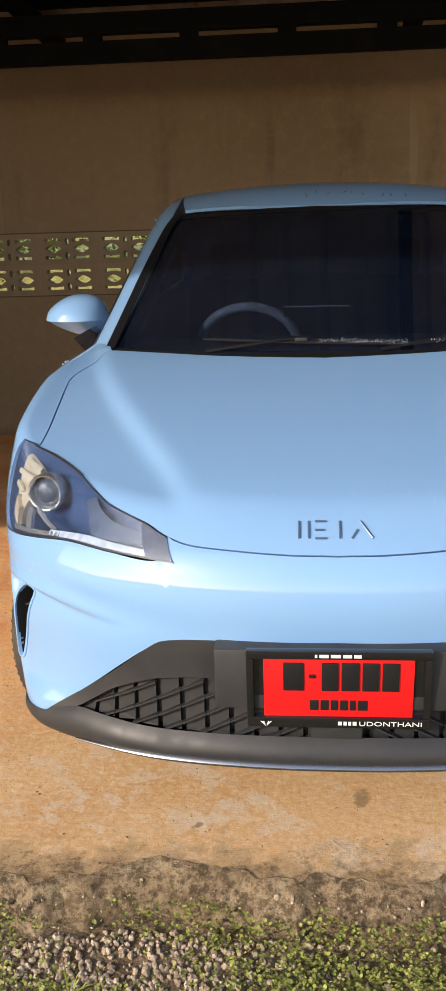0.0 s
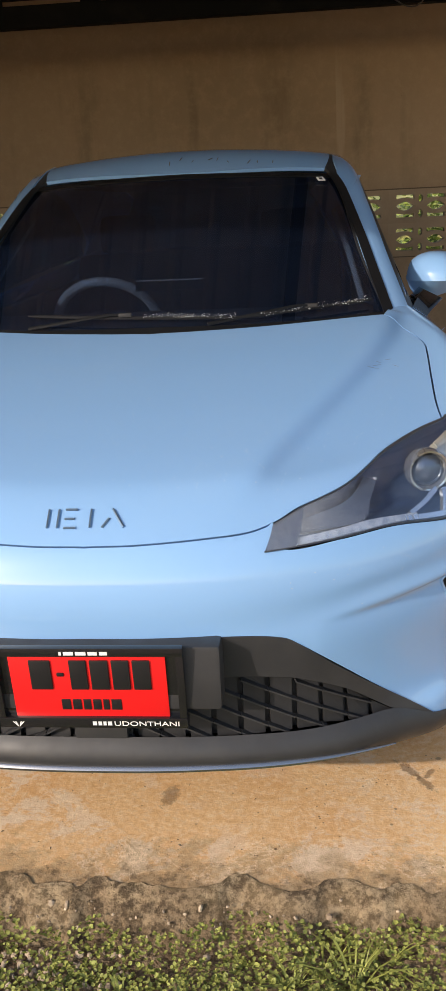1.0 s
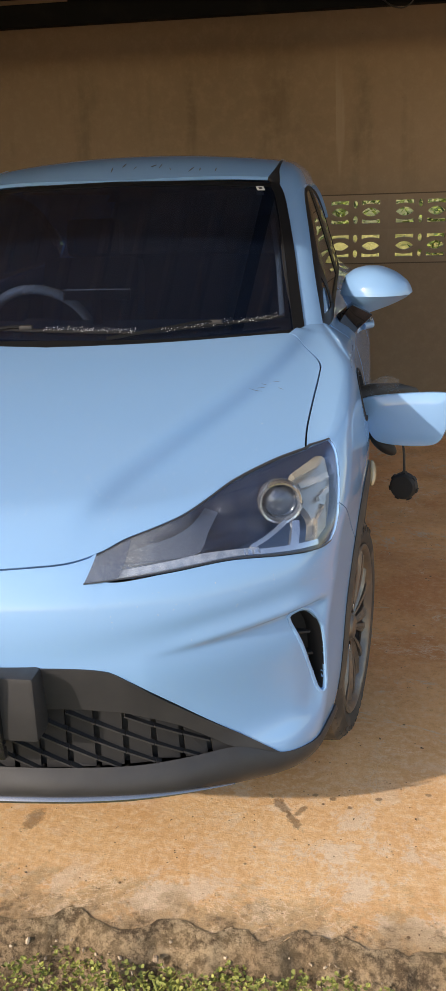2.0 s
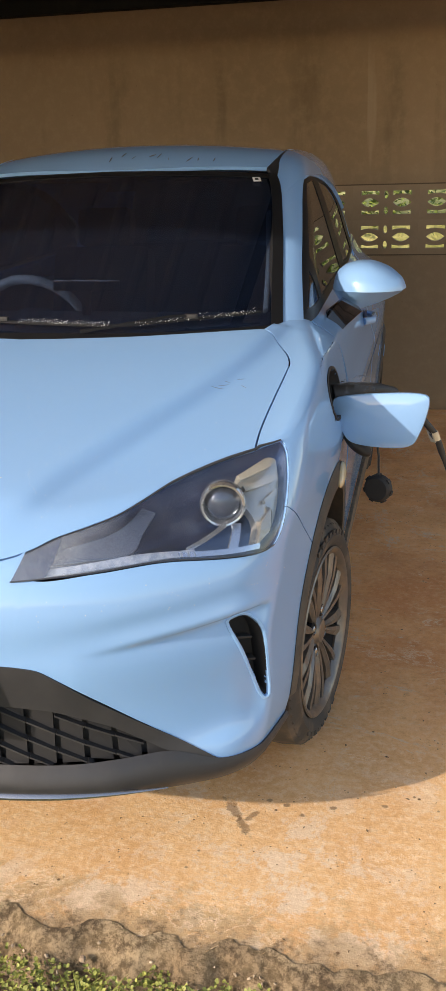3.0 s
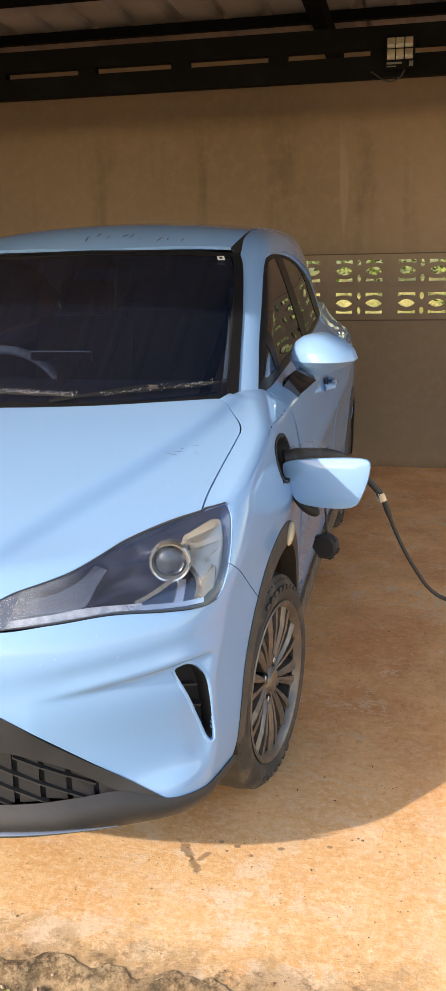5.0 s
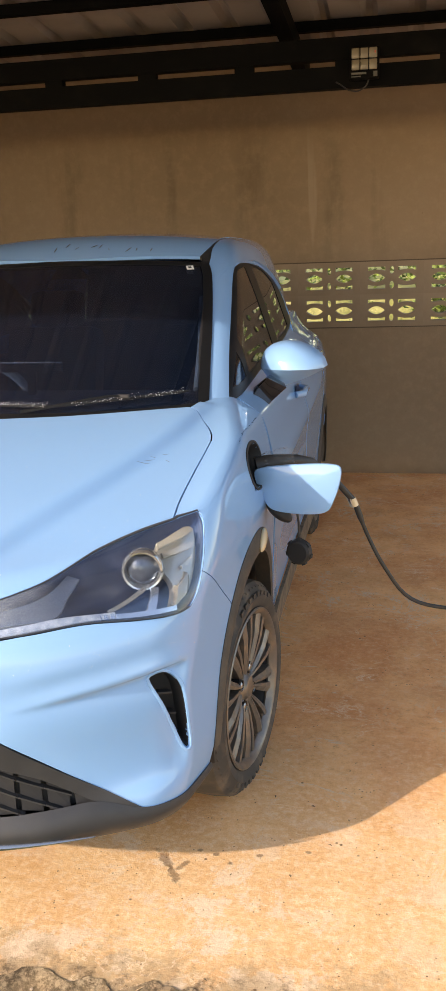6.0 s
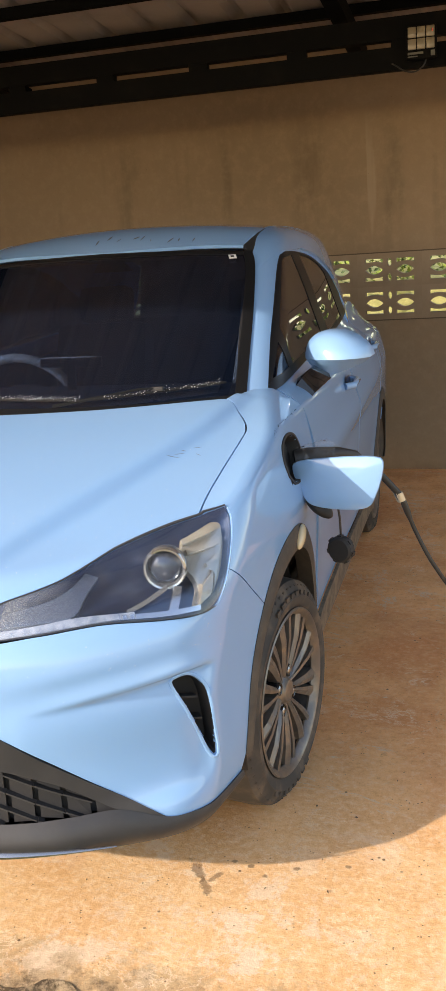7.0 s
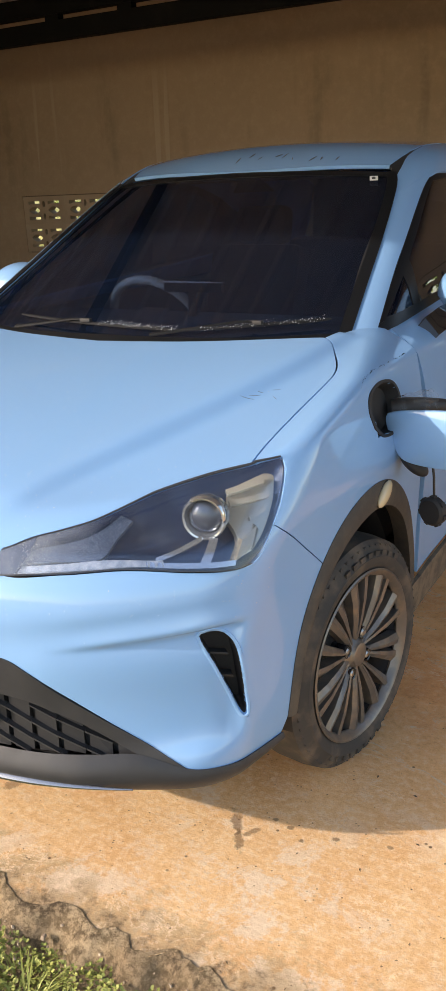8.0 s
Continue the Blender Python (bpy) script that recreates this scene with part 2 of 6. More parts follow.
# old splashes that have soaked into the slab: place, half length, half width, turn
for cx, cy, ln, wd, turn, much in ((0.664, 0.262, 0.044, 0.014, 128, 0.65), (0.700, 0.208, 0.040, 0.012, 120, 0.65), (0.714, 0.246, 0.026, 0.010, 58, 0.6), (0.078, 0.145, 0.045, 0.022, 80, 0.55),
                                   (0.79, 0.30, 0.010, 0.007, 20, 0.7), (0.83, 0.27, 0.008, 0.006, 0, 0.7), (0.90, 0.31, 0.011, 0.007, 30, 0.7), (0.745, 0.31, 0.008, 0.006, 10, 0.6), (1.02, 0.34, 0.009, 0.006, 0, 0.6), (-0.33, 0.02, 0.016, 0.010, 40, 0.6)):
    mp = n.t.nodes.new("ShaderNodeMapping")
    mp.vector_type = "TEXTURE"
    n.t.links.new(n.at, mp.inputs["Vector"])
    mp.inputs["Location"].default_value = (cx, cy, 0)
    mp.inputs["Rotation"].default_value = (0, 0, radians(turn))
    mp.inputs["Scale"].default_value = (ln, wd, 1.0)
    far = n.t.nodes.new("ShaderNodeVectorMath")
    far.operation = "LENGTH"
    n.t.links.new(mp.outputs[0], far.inputs[0])
    blot = n.ramp(n.math("ADD", far.outputs["Value"], n.math("MULTIPLY", n.math("SUBTRACT", n.noise(55, 6, 0.7), 0.5), 2.6)), 1.15, 0.55)
    base = n.mix(n.math("MULTIPLY", blot, much), base, (0.14, 0.075, 0.035))
n.set(Base_Color=base, Roughness=n.ramp(n.noise(8, 5), 0.3, 0.7, 0.62, 0.92))
height = n.math("ADD", n.math("MULTIPLY", brush, 0.22), n.math("SUBTRACT", n.noise(60, 10, 0.72), n.math("MULTIPLY", pits, 0.5)))
n.relief(n.math("ADD", height, n.math("MULTIPLY", grain, 0.15)), 0.5, 0.005)

rubble_mat = material("crumbled cement", (0.30, 0.22, 0.14), 0.95)
n = Nodes(rubble_mat)
n.set(Base_Color=n.mix(n.ramp(n.noise(38, 11, 0.78), 0.42, 0.60), n.mix(n.ramp(n.noise(8, 5), 0.4, 0.6), (0.115, 0.078, 0.044), (0.20, 0.140, 0.075)), n.mix(n.ramp(n.noise(5, 6), 0.42, 0.6), (0.40, 0.285, 0.170), (0.54, 0.405, 0.250))))
n.relief(n.noise(55, 12, 0.78), 1.0, 0.018)

soil = material("brown soil", (0.17, 0.115, 0.065), 0.95)
n = Nodes(soil)
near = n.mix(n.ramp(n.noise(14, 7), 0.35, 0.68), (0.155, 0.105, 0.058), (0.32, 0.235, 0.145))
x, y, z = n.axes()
# soil out of view is made paler to bounce light onto the car
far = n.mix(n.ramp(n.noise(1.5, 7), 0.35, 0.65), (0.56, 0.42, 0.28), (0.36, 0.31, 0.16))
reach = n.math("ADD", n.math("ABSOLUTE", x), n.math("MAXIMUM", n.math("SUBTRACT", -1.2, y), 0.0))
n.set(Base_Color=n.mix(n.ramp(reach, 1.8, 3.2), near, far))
n.relief(n.noise(55, 7), 0.9, 0.015)

stone_mat = material("pale gravel", (0.42, 0.35, 0.27), 0.9)
n = Nodes(stone_mat)
n.set(Base_Color=n.mix(n.island(), (0.26, 0.195, 0.135), (0.58, 0.46, 0.335)))
n.relief(n.noise(120, 4), 0.4, 0.002)

leaf_mat = material("weed leaves", (0.10, 0.19, 0.03), 0.6)
n = Nodes(leaf_mat)
n.set(Base_Color=n.mix(n.island(), (0.150, 0.165, 0.036), (0.37, 0.395, 0.095)), Transmission_Weight=0.0)
far_leaf = material("sunlit hedge leaves", (0.12, 0.22, 0.03), 0.55)
n = Nodes(far_leaf)
n.set(Base_Color=n.mix(n.island(), (0.035, 0.075, 0.016), (0.30, 0.38, 0.07)))
meadow = material("sunlit meadow", (0.34, 0.36, 0.08), 0.9)
n = Nodes(meadow)
n.set(Base_Color=n.mix(n.ramp(n.noise(3, 7), 0.3, 0.7), (0.30, 0.29, 0.07), (0.60, 0.53, 0.19)))
n.relief(n.noise(30, 6), 0.8, 0.05)
lamp_cell = material("unlit led cell", (0.20, 0.165, 0.105), 0.3, Coat_Weight=0.4)
red_led = material("small red lamp", (0.7, 0.06, 0.03), 0.4)


# ---- building helpers ----
def part(name, bm, mat, parent=None, label="", smooth=True):
    me = bpy.data.meshes.new(name)
    bmesh.ops.recalc_face_normals(bm, faces=bm.faces) if len(bm.faces) < 20000 else None
    bm.to_mesh(me)
    bm.free()
    for f in me.polygons:
        f.use_smooth = smooth
    if isinstance(mat, (list, tuple)):
        for m in mat:
            me.materials.append(m)
    else:
        me.materials.append(mat)
    ob = new(name, me)
    if parent is not None:
        ob.parent = parent
        ob.matrix_parent_inverse = Matrix.Translation(-parent.location)
    if smooth:
        me.set_sharp_from_angle(angle=radians(38))
    return tagged(ob, label)


def box(bm, x0, x1, y0, y1, z0, z1, bevel=0.0, m=None):
    r = bmesh.ops.create_cube(bm, size=1.0)
    for v in r["verts"]:
        v.co = Vector(((x0 + x1) / 2 + v.co.x * (x1 - x0), (y0 + y1) / 2 + v.co.y * (y1 - y0), (z0 + z1) / 2 + v.co.z * (z1 - z0)))
    if bevel:
        es = list({e for v in r["verts"] for e in v.link_edges})
        r2 = bmesh.ops.bevel(bm, geom=es, offset=bevel, segments=2, affect="EDGES", profile=0.6)
        vs = list({v for f in r2["faces"] for v in f.verts} | {v for v in r["verts"] if v.is_valid})
    else:
        vs = r["verts"]
    if m is not None:
        bmesh.ops.transform(bm, matrix=m, verts=vs)
    return bm


def boxes(*a, **k):
    return box(bmesh.new(), *a, **k)


def tube(bm, pts, r, sides=10, closed=False, flat=1.0):
    """A round rod along points; r is one radius or one for each point."""
    pts = [Vector(p) for p in pts]
    n = len(pts)
    rs = r if isinstance(r, (list, tuple)) else [r] * n
    rings, side = [], None
    for i, p in enumerate(pts):
        a = pts[(i - 1) % n] if closed or i else p
        b = pts[(i + 1) % n] if closed or i < n - 1 else p
        d = (b - a).normalized()
        if side is None:
            side = d.orthogonal().normalized()
        side = (side - d * side.dot(d)).normalized()
        up = d.cross(side)
        rings.append([bm.verts.new(p + (side * math.cos(t) + up * flat * math.sin(t)) * rs[i]) for t in [2 * math.pi * k / sides for k in range(sides)]])
    for i in range(n if closed else n - 1):
        a, b = rings[i], rings[(i + 1) % n]
        for k in range(sides):
            bm.faces.new((a[k], a[(k + 1) % sides], b[(k + 1) % sides], b[k]))
    if not closed:
        bm.faces.new(rings[0][::-1])
        bm.faces.new(rings[-1])
    return bm


def lathe(profile, sides=48, axis="x"):
    """Turns (along, radius) points about an axis."""
    bm = bmesh.new()
    rings = []
    for a, r in profile:
        ring = []
        for k in range(sides):
            t = 2 * math.pi * k / sides
            c, s = r * math.cos(t), r * math.sin(t)
            ring.append(bm.verts.new((a, c, s) if axis == "x" else (c, a, s) if axis == "y" else (c, s, a)))
        rings.append(ring)
    for a, b in zip(rings, rings[1:]):
        for k in range(sides):
            bm.faces.new((a[k], a[(k + 1) % sides], b[(k + 1) % sides], b[k]))
    return bm


def spline(pts, n, along=None):
    """n points on a smooth curve through pts (2D or 3D), even in length, or in one coordinate if that is named."""
    p = np.array(pts, float)
    if len(p) == 2:
        return p[0] + np.linspace(0, 1, n)[:, None] * (p[1] - p[0])
    q = np.vstack([2 * p[0] - p[1], p, 2 * p[-1] - p[-2]])
    out = []
    for i in range(len(p) - 1):
        a, b, c, d = q[i:i + 4]
        for t in np.linspace(0, 1, 24, endpoint=False):
            out.append(0.5 * (2 * b + (c - a) * t + (2 * a - 5 * b + 4 * c - d) * t**2 + (3 * b - a - 3 * c + d) * t**3))
    out = np.array(out + [p[-1]])
    if along is None:
        scale = np.array([0.0174, 1.0]) if np.ptp(out[:, 0]) > 6 else np.ones(out.shape[1])
        s = np.concatenate([[0], np.cumsum(np.linalg.norm(np.diff(out * scale, axis=0), axis=1))])
    else:
        s = np.maximum.accumulate(out[:, along] * np.sign(out[-1, along] - out[0, along])) + np.arange(len(out)) * 1e-7
    w = np.linspace(s[0], s[-1], n)
    return np.stack([np.interp(w, s, out[:, k]) for k in range(out.shape[1])], 1)


def coons(bottom, top, left, right):
    """A grid of 2D points that fills four border curves."""
    n, m = len(bottom), len(left)
    u, v = np.linspace(0, 1, n)[None, :, None], np.linspace(0, 1, m)[:, None, None]
    g = (1 - v) * bottom[None] + v * top[None] + (1 - u) * left[:, None] + u * right[:, None]
    return g - ((1 - u) * (1 - v) * bottom[0] + u * (1 - v) * bottom[-1] + (1 - u) * v * top[0] + u * v * top[-1])


def skin(view, bottom, top, left=None, right=None, n=40, m=24, along=0, out=0.0, solid=None):
    """A grid of 3D points on a solid, between border curves given in one of its views. out: how far it stands off."""
    solid = solid or lower_body
    b, t = spline(bottom, n, along), spline(top, n, along)
    l = spline(left or [b[0], t[0]], m)
    r = spline(right or [b[-1], t[-1]], m)
    g = coons(b, t, l, r)
    p = on_body(view, g[..., 0], g[..., 1], solid)
    if np.ndim(out) or out:
        p = p + normals(p, solid) * (np.asarray(out)[..., None] if np.ndim(out) else out)
    return p


def mirrored(p):
    return p[:, ::-1] * np.array([-1.0, 1.0, 1.0])


def panel(name, grids, mat, parent, label="", lip=0.012, thick=0.0, shut=0.0, hole=None):
    """Joins grids into one sheet whose rim is folded inwards by lip, or into a closed pane of some thickness.
    shut: how far the rim is drawn back, for a gap; hole: a test of a face's middle that leaves the face out."""
    bm = bmesh.new()
    for p in grids:
        m, n = p.shape[:2]
        vs = [[bm.verts.new(p[i, j]) for j in range(n)] for i in range(m)]
        for i in range(m - 1):
            for j in range(n - 1):
                q = (vs[i][j], vs[i][j + 1], vs[i + 1][j + 1], vs[i + 1][j])
                try:
                    bm.faces.new(q)
                except ValueError:
                    pass
    bmesh.ops.remove_doubles(bm, verts=bm.verts, dist=0.0008)
    bmesh.ops.dissolve_degenerate(bm, dist=0.0002, edges=bm.edges)
    bmesh.ops.recalc_face_normals(bm, faces=bm.faces)
    if hole:
        bmesh.ops.delete(bm, geom=[f for f in bm.faces if hole(f.calc_center_median())], context="FACES")
    away = sum((f.normal.dot(f.calc_center_median() - Vector((0, 1.9, 0.6))) for f in bm.faces), 0.0)
    if away < 0:
        bmesh.ops.reverse_faces(bm, faces=bm.faces)
    bm.normal_update()
    if shut:
        draw = {}
        for e in bm.edges:
            if e.is_boundary:
                d = e.link_faces[0].calc_center_median() - (e.verts[0].co + e.verts[1].co) / 2
                t = (e.verts[1].co - e.verts[0].co).normalized()
                d = (d - t * d.dot(t)).normalized()
                for v in e.verts:
                    draw[v] = draw.get(v, Vector()) + d
        for v, d in draw.items():
            if abs(v.co.x) < 1e-4:
                d = Vector((0.0, d.y, d.z))
            v.co += d.normalized() * shut
    if thick:
        nrm = {tuple(round(c, 6) for c in v.co): v.normal.copy() for v in bm.verts}
        r = bmesh.ops.extrude_face_region(bm, geom=list(bm.faces))
        for v in [g for g in r["geom"] if isinstance(g, bmesh.types.BMVert)]:
            v.co -= nrm.get(tuple(round(c, 6) for c in v.co), Vector()) * thick
        bmesh.ops.recalc_face_normals(bm, faces=bm.faces)
    elif lip:
        nrm = {v: v.normal.copy() for v in bm.verts}
        rim = [e for e in bm.edges if e.is_boundary]
        r = bmesh.ops.extrude_edge_only(bm, edges=rim)
        fresh = [g for g in r["geom"] if isinstance(g, bmesh.types.BMVert)]
        old = {tuple(round(c, 6) for c in v.co): nrm[v] for v in nrm}
        for v in fresh:
            v.co -= old.get(tuple(round(c, 6) for c in v.co), Vector()) * lip
    me_ob = part_raw(name, bm, mat, parent, label)
    return me_ob


def part_raw(name, bm, mat, parent, label=""):
    me = bpy.data.meshes.new(name)
    bm.to_mesh(me)
    bm.free()
    for f in me.polygons:
        f.use_smooth = True
    me.materials.append(mat)
    me.set_sharp_from_angle(angle=radians(50))
    ob = new(name, me)
    ob.parent = parent
    ob.matrix_parent_inverse = Matrix.Translation(-parent.location)
    return tagged(ob, label)


def thing(name, label, category, at=(0, 0, 0), group="", kind=""):
    ob = new(name)
    ob.location = at
    ob.empty_display_size = 0.1
    return tagged(ob, label, category, group, kind)


# ---- the car's body as one smooth solid ----
def smax(a, b, k):
    h = np.maximum(k - np.abs(a - b), 0.0) / k
    return np.maximum(a, b) + h * h * k / 4


def curve(knots):
    """A smooth function through (place, value) knots, monotone between them."""
    xs = np.array([k[0] for k in knots], float)
    ys = np.array([k[1] for k in knots], float)
    d = np.diff(ys) / np.diff(xs)
    m = np.concatenate([[d[0]], (d[1:] + d[:-1]) / 2, [d[-1]]])
    flat = np.concatenate([[False], d[1:] * d[:-1] <= 0, [False]])
    m[flat] = 0.0

    def f(x):
        x = np.asarray(x, float)
        i = np.clip(np.searchsorted(xs, x) - 1, 0, len(xs) - 2)
        h = xs[i + 1] - xs[i]
        t = np.clip((x - xs[i]) / h, -8.0, 8.0)
        lo, hi = t < 0, t > 1
        tt = np.clip(t, 0, 1)
        v = ((2 * tt**3 - 3 * tt**2 + 1) * ys[i] + (tt**3 - 2 * tt**2 + tt) * h * m[i]
             + (-2 * tt**3 + 3 * tt**2) * ys[i + 1] + (tt**3 - tt**2) * h * m[i + 1])
        v = np.where(lo, ys[i] + m[i] * h * t, v)
        return np.where(hi, ys[i + 1] + m[i + 1] * h * (t - 1), v)
    return f


nose_y = curve([(0.15, -0.08), (0.25, -0.130), (0.32, -0.145), (0.45, -0.151), (0.58, -0.168), (0.66, -0.166), (0.72, -0.152),
                (0.76, -0.128), (0.80, -0.088), (0.85, -0.036), (0.90, 0.018), (0.95, 0.065)])
hood_z = curve([(-0.20, 0.770), (-0.10, 0.812), (0.0, 0.855), (0.2, 0.915), (0.4, 0.965), (0.6, 1.010), (0.8, 1.049), (0.9, 1.064), (1.0, 1.079), (1.2, 1.115)])
side_x = curve([(0.10, 0.775), (0.20, 0.815), (0.35, 0.845), (0.55, 0.852), (0.75, 0.858), (0.86, 0.854), (0.93, 0.842), (0.975, 0.829), (1.0, 0.818), (1.02, 0.796), (1.06, 0.738), (1.2, 0.66)])
crease_x = curve([(-0.05, 0.27), (0.1, 0.33), (0.3, 0.43), (0.5, 0.525), (0.7, 0.60), (0.9, 0.645)])
waist_z = curve([(0.6, 1.00), (1.0, 1.065), (2.0, 1.10), (3.0, 1.16), (3.6, 1.18)])


def bump(u, v, su, sv):
    return np.exp(-(u / su) ** 2 - (v / sv) ** 2)


def step(x):
    return 0.5 * (1 + np.tanh(x))


def lower_body(x, y, z):
    X = np.abs(x)
    plan = (0.225 + 0.085 * step((z - 0.62) / 0.07)) * (X / 0.78) ** 2.5
    # a shallow scoop beside the vent, and the ledge under the lamp
    grow = np.clip((X - 0.44) / 0.30, 0, 1) ** 1.3
    scoop = 0.052 * grow * step((0.590 + 0.10 * (X - 0.5) - z) / 0.008) * step((0.772 - X) / 0.014) * step((z - 0.345) / 0.030)
    ledge = 0.020 * step((z - (0.622 + 0.10 * np.maximum(X - 0.2, 0) ** 1.2)) / (0.022 + 0.045 * np.clip((0.52 - X) / 0.3, 0, 1)))
    front = nose_y(z) + plan + scoop - ledge + 0.010 - y
    crown = 0.022 * (X / 0.75) ** 2.2 * np.clip((0.9 - y) / 0.9, 0, 1.3)
    fall = np.maximum(X - crease_x(y), 0.0)
    crease = (0.024 * step((X - crease_x(y) - 0.042) / 0.020) + 0.008 * (1 - np.exp(-fall / 0.12))) * step((y + 0.02) / 0.12) * step((1.00 - y) / 0.10)
    crest = 0.012 * bump(X - 0.80, 0 * y, 0.05, 1.0) * step((y - 0.30) / 0.08)
    top = z - (hood_z(y) - crown - crease + crest + 0.003)
    taper = 0.100 * np.clip((0.75 - y) / 0.75, 0, 1.5) ** 1.8 + 0.06 * np.clip((y - 2.6) / 1.3, 0, 1.2) ** 2
    line = 0.012 * bump(y - 2.0, z - 0.80 - 0.03 * (y - 1.0), 1.6, 0.05) - 0.016 * bump(y - 1.9, z - 0.42, 1.0, 0.14)
    arch = 0.018 * bump(np.hypot(y - 0.646, z - 0.31) - 0.38, 0 * y, 0.10, 1.0) + 0.018 * bump(np.hypot(y - 3.05, z - 0.31) - 0.38, 0 * y, 0.10, 1.0)
    side = X - (side_x(z) - taper + line + 0.22 * arch - 0.003)
    rear = y - (3.83 - 0.10 * (X / 0.8) ** 4 - 0.10 * np.clip(z - 0.7, 0, 1) ** 1.5)
    f = smax(front, side, 0.06)
    f = smax(f, top, 0.030)
    f = smax(f, z - (waist_z(y) + 0.010 + 1.2 * np.maximum(0.0, 0.93 - y)), 0.03)
    return smax(f, rear, 0.15)


def cabin(x, y, z):
    X = np.abs(x)
    screen = (0.745 + (z - 1.045) * 2.0 + 0.17 * (X / 0.66) ** 2.2 - y) / 2.236
    roof = z - (1.582 - 0.030 * (X / 0.5) ** 2 - 0.056 * np.clip(2.4 - y, 0, 3) ** 2 - 0.045 * np.clip(y - 2.4, 0, 3) ** 2)
    side = X - (0.752 - 0.30 * (z - 1.06) - 0.12 * np.clip(z - 1.3, 0, 1) ** 1.5 - 0.12 * np.clip((y - 2.2) / 1.4, 0, 2) ** 2)
    rear = (y - (3.66 - (z - 1.1) * 1.1 - 0.15 * X * X)) / 1.48
    f = smax(screen, side, 0.07)
    f = smax(f, roof, 0.07)
    return smax(f, rear, 0.10)


AXIS_Y = 0.75


def on_body(view, a, b, solid=lower_body, steps=90):
    """Points of a solid seen along one of three views: 'round' (degrees from straight ahead about an upright axis, height),
    'top' (x, y), 'side' (y, height) and 'front' (x, height)."""
    a, b = np.asarray(a, float), np.asarray(b, float)
    if view == "round":
        s, c = np.sin(np.radians(a)), -np.cos(np.radians(a))
        place = lambda d: (d * s, AXIS_Y + d * c, b)
        lo, hi = 0.2, 1.6
    elif view == "top":
        place = lambda d: (a, b, d)
        lo, hi = 0.5, 1.8
    elif view == "side":
        place = lambda d: (d, a, b)
        lo, hi = 0.3, 1.1
    else:
        place = lambda d: (a, -d, b)
        lo, hi = -2.6, 0.6
    low, high = np.full(a.shape, lo), np.full(a.shape, hi)
    found = np.zeros(a.shape, bool)
    last = high.copy()
    for d in np.linspace(hi, lo, steps):
        inside = solid(*place(np.full(a.shape, d))) < 0
        fresh = inside & ~found
        low[fresh], high[fresh] = d, last[fresh]
        found |= inside
        last = np.full(a.shape, d)
    for _ in range(26):
        mid = (low + high) / 2
        inside = solid(*place(mid)) < 0
        low, high = np.where(inside, mid, low), np.where(inside, high, mid)
    return np.stack(np.broadcast_arrays(*place(low)), -1)


def normals(p, solid=lower_body):
    e = 0.004
    x, y, z = p[..., 0], p[..., 1], p[..., 2]
    g = np.stack([solid(x + e, y, z) - solid(x - e, y, z), solid(x, y + e, z) - solid(x, y - e, z), solid(x, y, z + e) - solid(x, y, z - e)], -1)
    return g / np.maximum(np.linalg.norm(g, axis=-1, keepdims=True), 1e-9)


# ---- the carport: floor, wall, roof ----
WALL_Y, BAND_LO, BAND_HI = 4.435, 0.988, 1.402
wob = lambda x, s, k: noise.noise(Vector((x * s, k, 0.3)))


def edge_y(x):
    jag = noise.noise(Vector((x * 7.0, 0.3, 0.9))) + 0.5 * noise.noise(Vector((x * 17.0, 4.3, 1.9))) + 0.28 * noise.noise(Vector((x * 43.0, 2.3, 5.9)))
    return -0.180 + 0.030 * wob(x, 2.1, 1.0) + 0.048 * jag


bm = bmesh.new()
xs = [-6.0 + 0.04 * i for i in range(100)] + [-2.0 + 0.008 * i for i in range(500)] + [2.0 + 0.04 * i for i in range(101)]
rows = []
for k, (dy, dz) in enumerate(((0.020, -0.16), (0.016, -0.014), (0.014, -0.004), (0.016, 0.0), (0.06, 0.0))):
    rows.append([bm.verts.new((x, edge_y(x) + dy + (0.002 * wob(x, 95, 5) if k < 4 else 0), dz)) for x in xs])
rows.append([bm.verts.new((x, 4.6, 0.0)) for x in xs])
for a, b in zip(rows, rows[1:]):
    for i in range(len(xs) - 1):
        bm.faces.new((a[i], a[i + 1], b[i + 1], b[i]))
floor = tagged(part("floor", bm, slab_mat, smooth=False), "worn orange stained concrete carport slab with a broken front edge", "floor", kind="structure")

# crumbled cement that has broken from the slab's edge
bm = bmesh.new()
xs = [-2.4 + 0.012 * i for i in range(400)]
prev = None
for i, x in enumerate(xs):
    lo = edge_y(x) - 0.060 - 0.05 * max(0.0, wob(x, 2.4, 9.0)) - 0.022 * wob(x, 12, 2)
    ring = []
    for j in range(21):
        t = j / 20
        y = lo + (edge_y(x) + 0.024 - lo) * t
        lump = noise.noise(Vector((x * 13, y * 16, 2)))
        z = -0.014 - 0.062 * (1 - t) ** 2.0 + 0.010 * lump + 0.006 * noise.noise(Vector((x * 37, y * 37, 5))) + 0.005 * noise.noise(Vector((x * 90, y * 90, 8)))
        z = min(z * (1 - 0.62 * t * t), -0.0025)
        # the crumbled strip feathers out flush over the slab's lip
        k = max(0.0, (t - 0.62) / 0.38) ** 0.8
        z = z * (1 - k) + (0.0026 + 0.0016 * noise.noise(Vector((x * 23.0, y * 23.0, 6.0)))) * k
        ring.append(bm.verts.new((x + 0.01 * wob(y, 30, x * 9), y, z if j else -0.14)))
    if prev:
        for j in range(20):
            bm.faces.new((prev[j], ring[j], ring[j + 1], prev[j + 1]))
    prev = ring
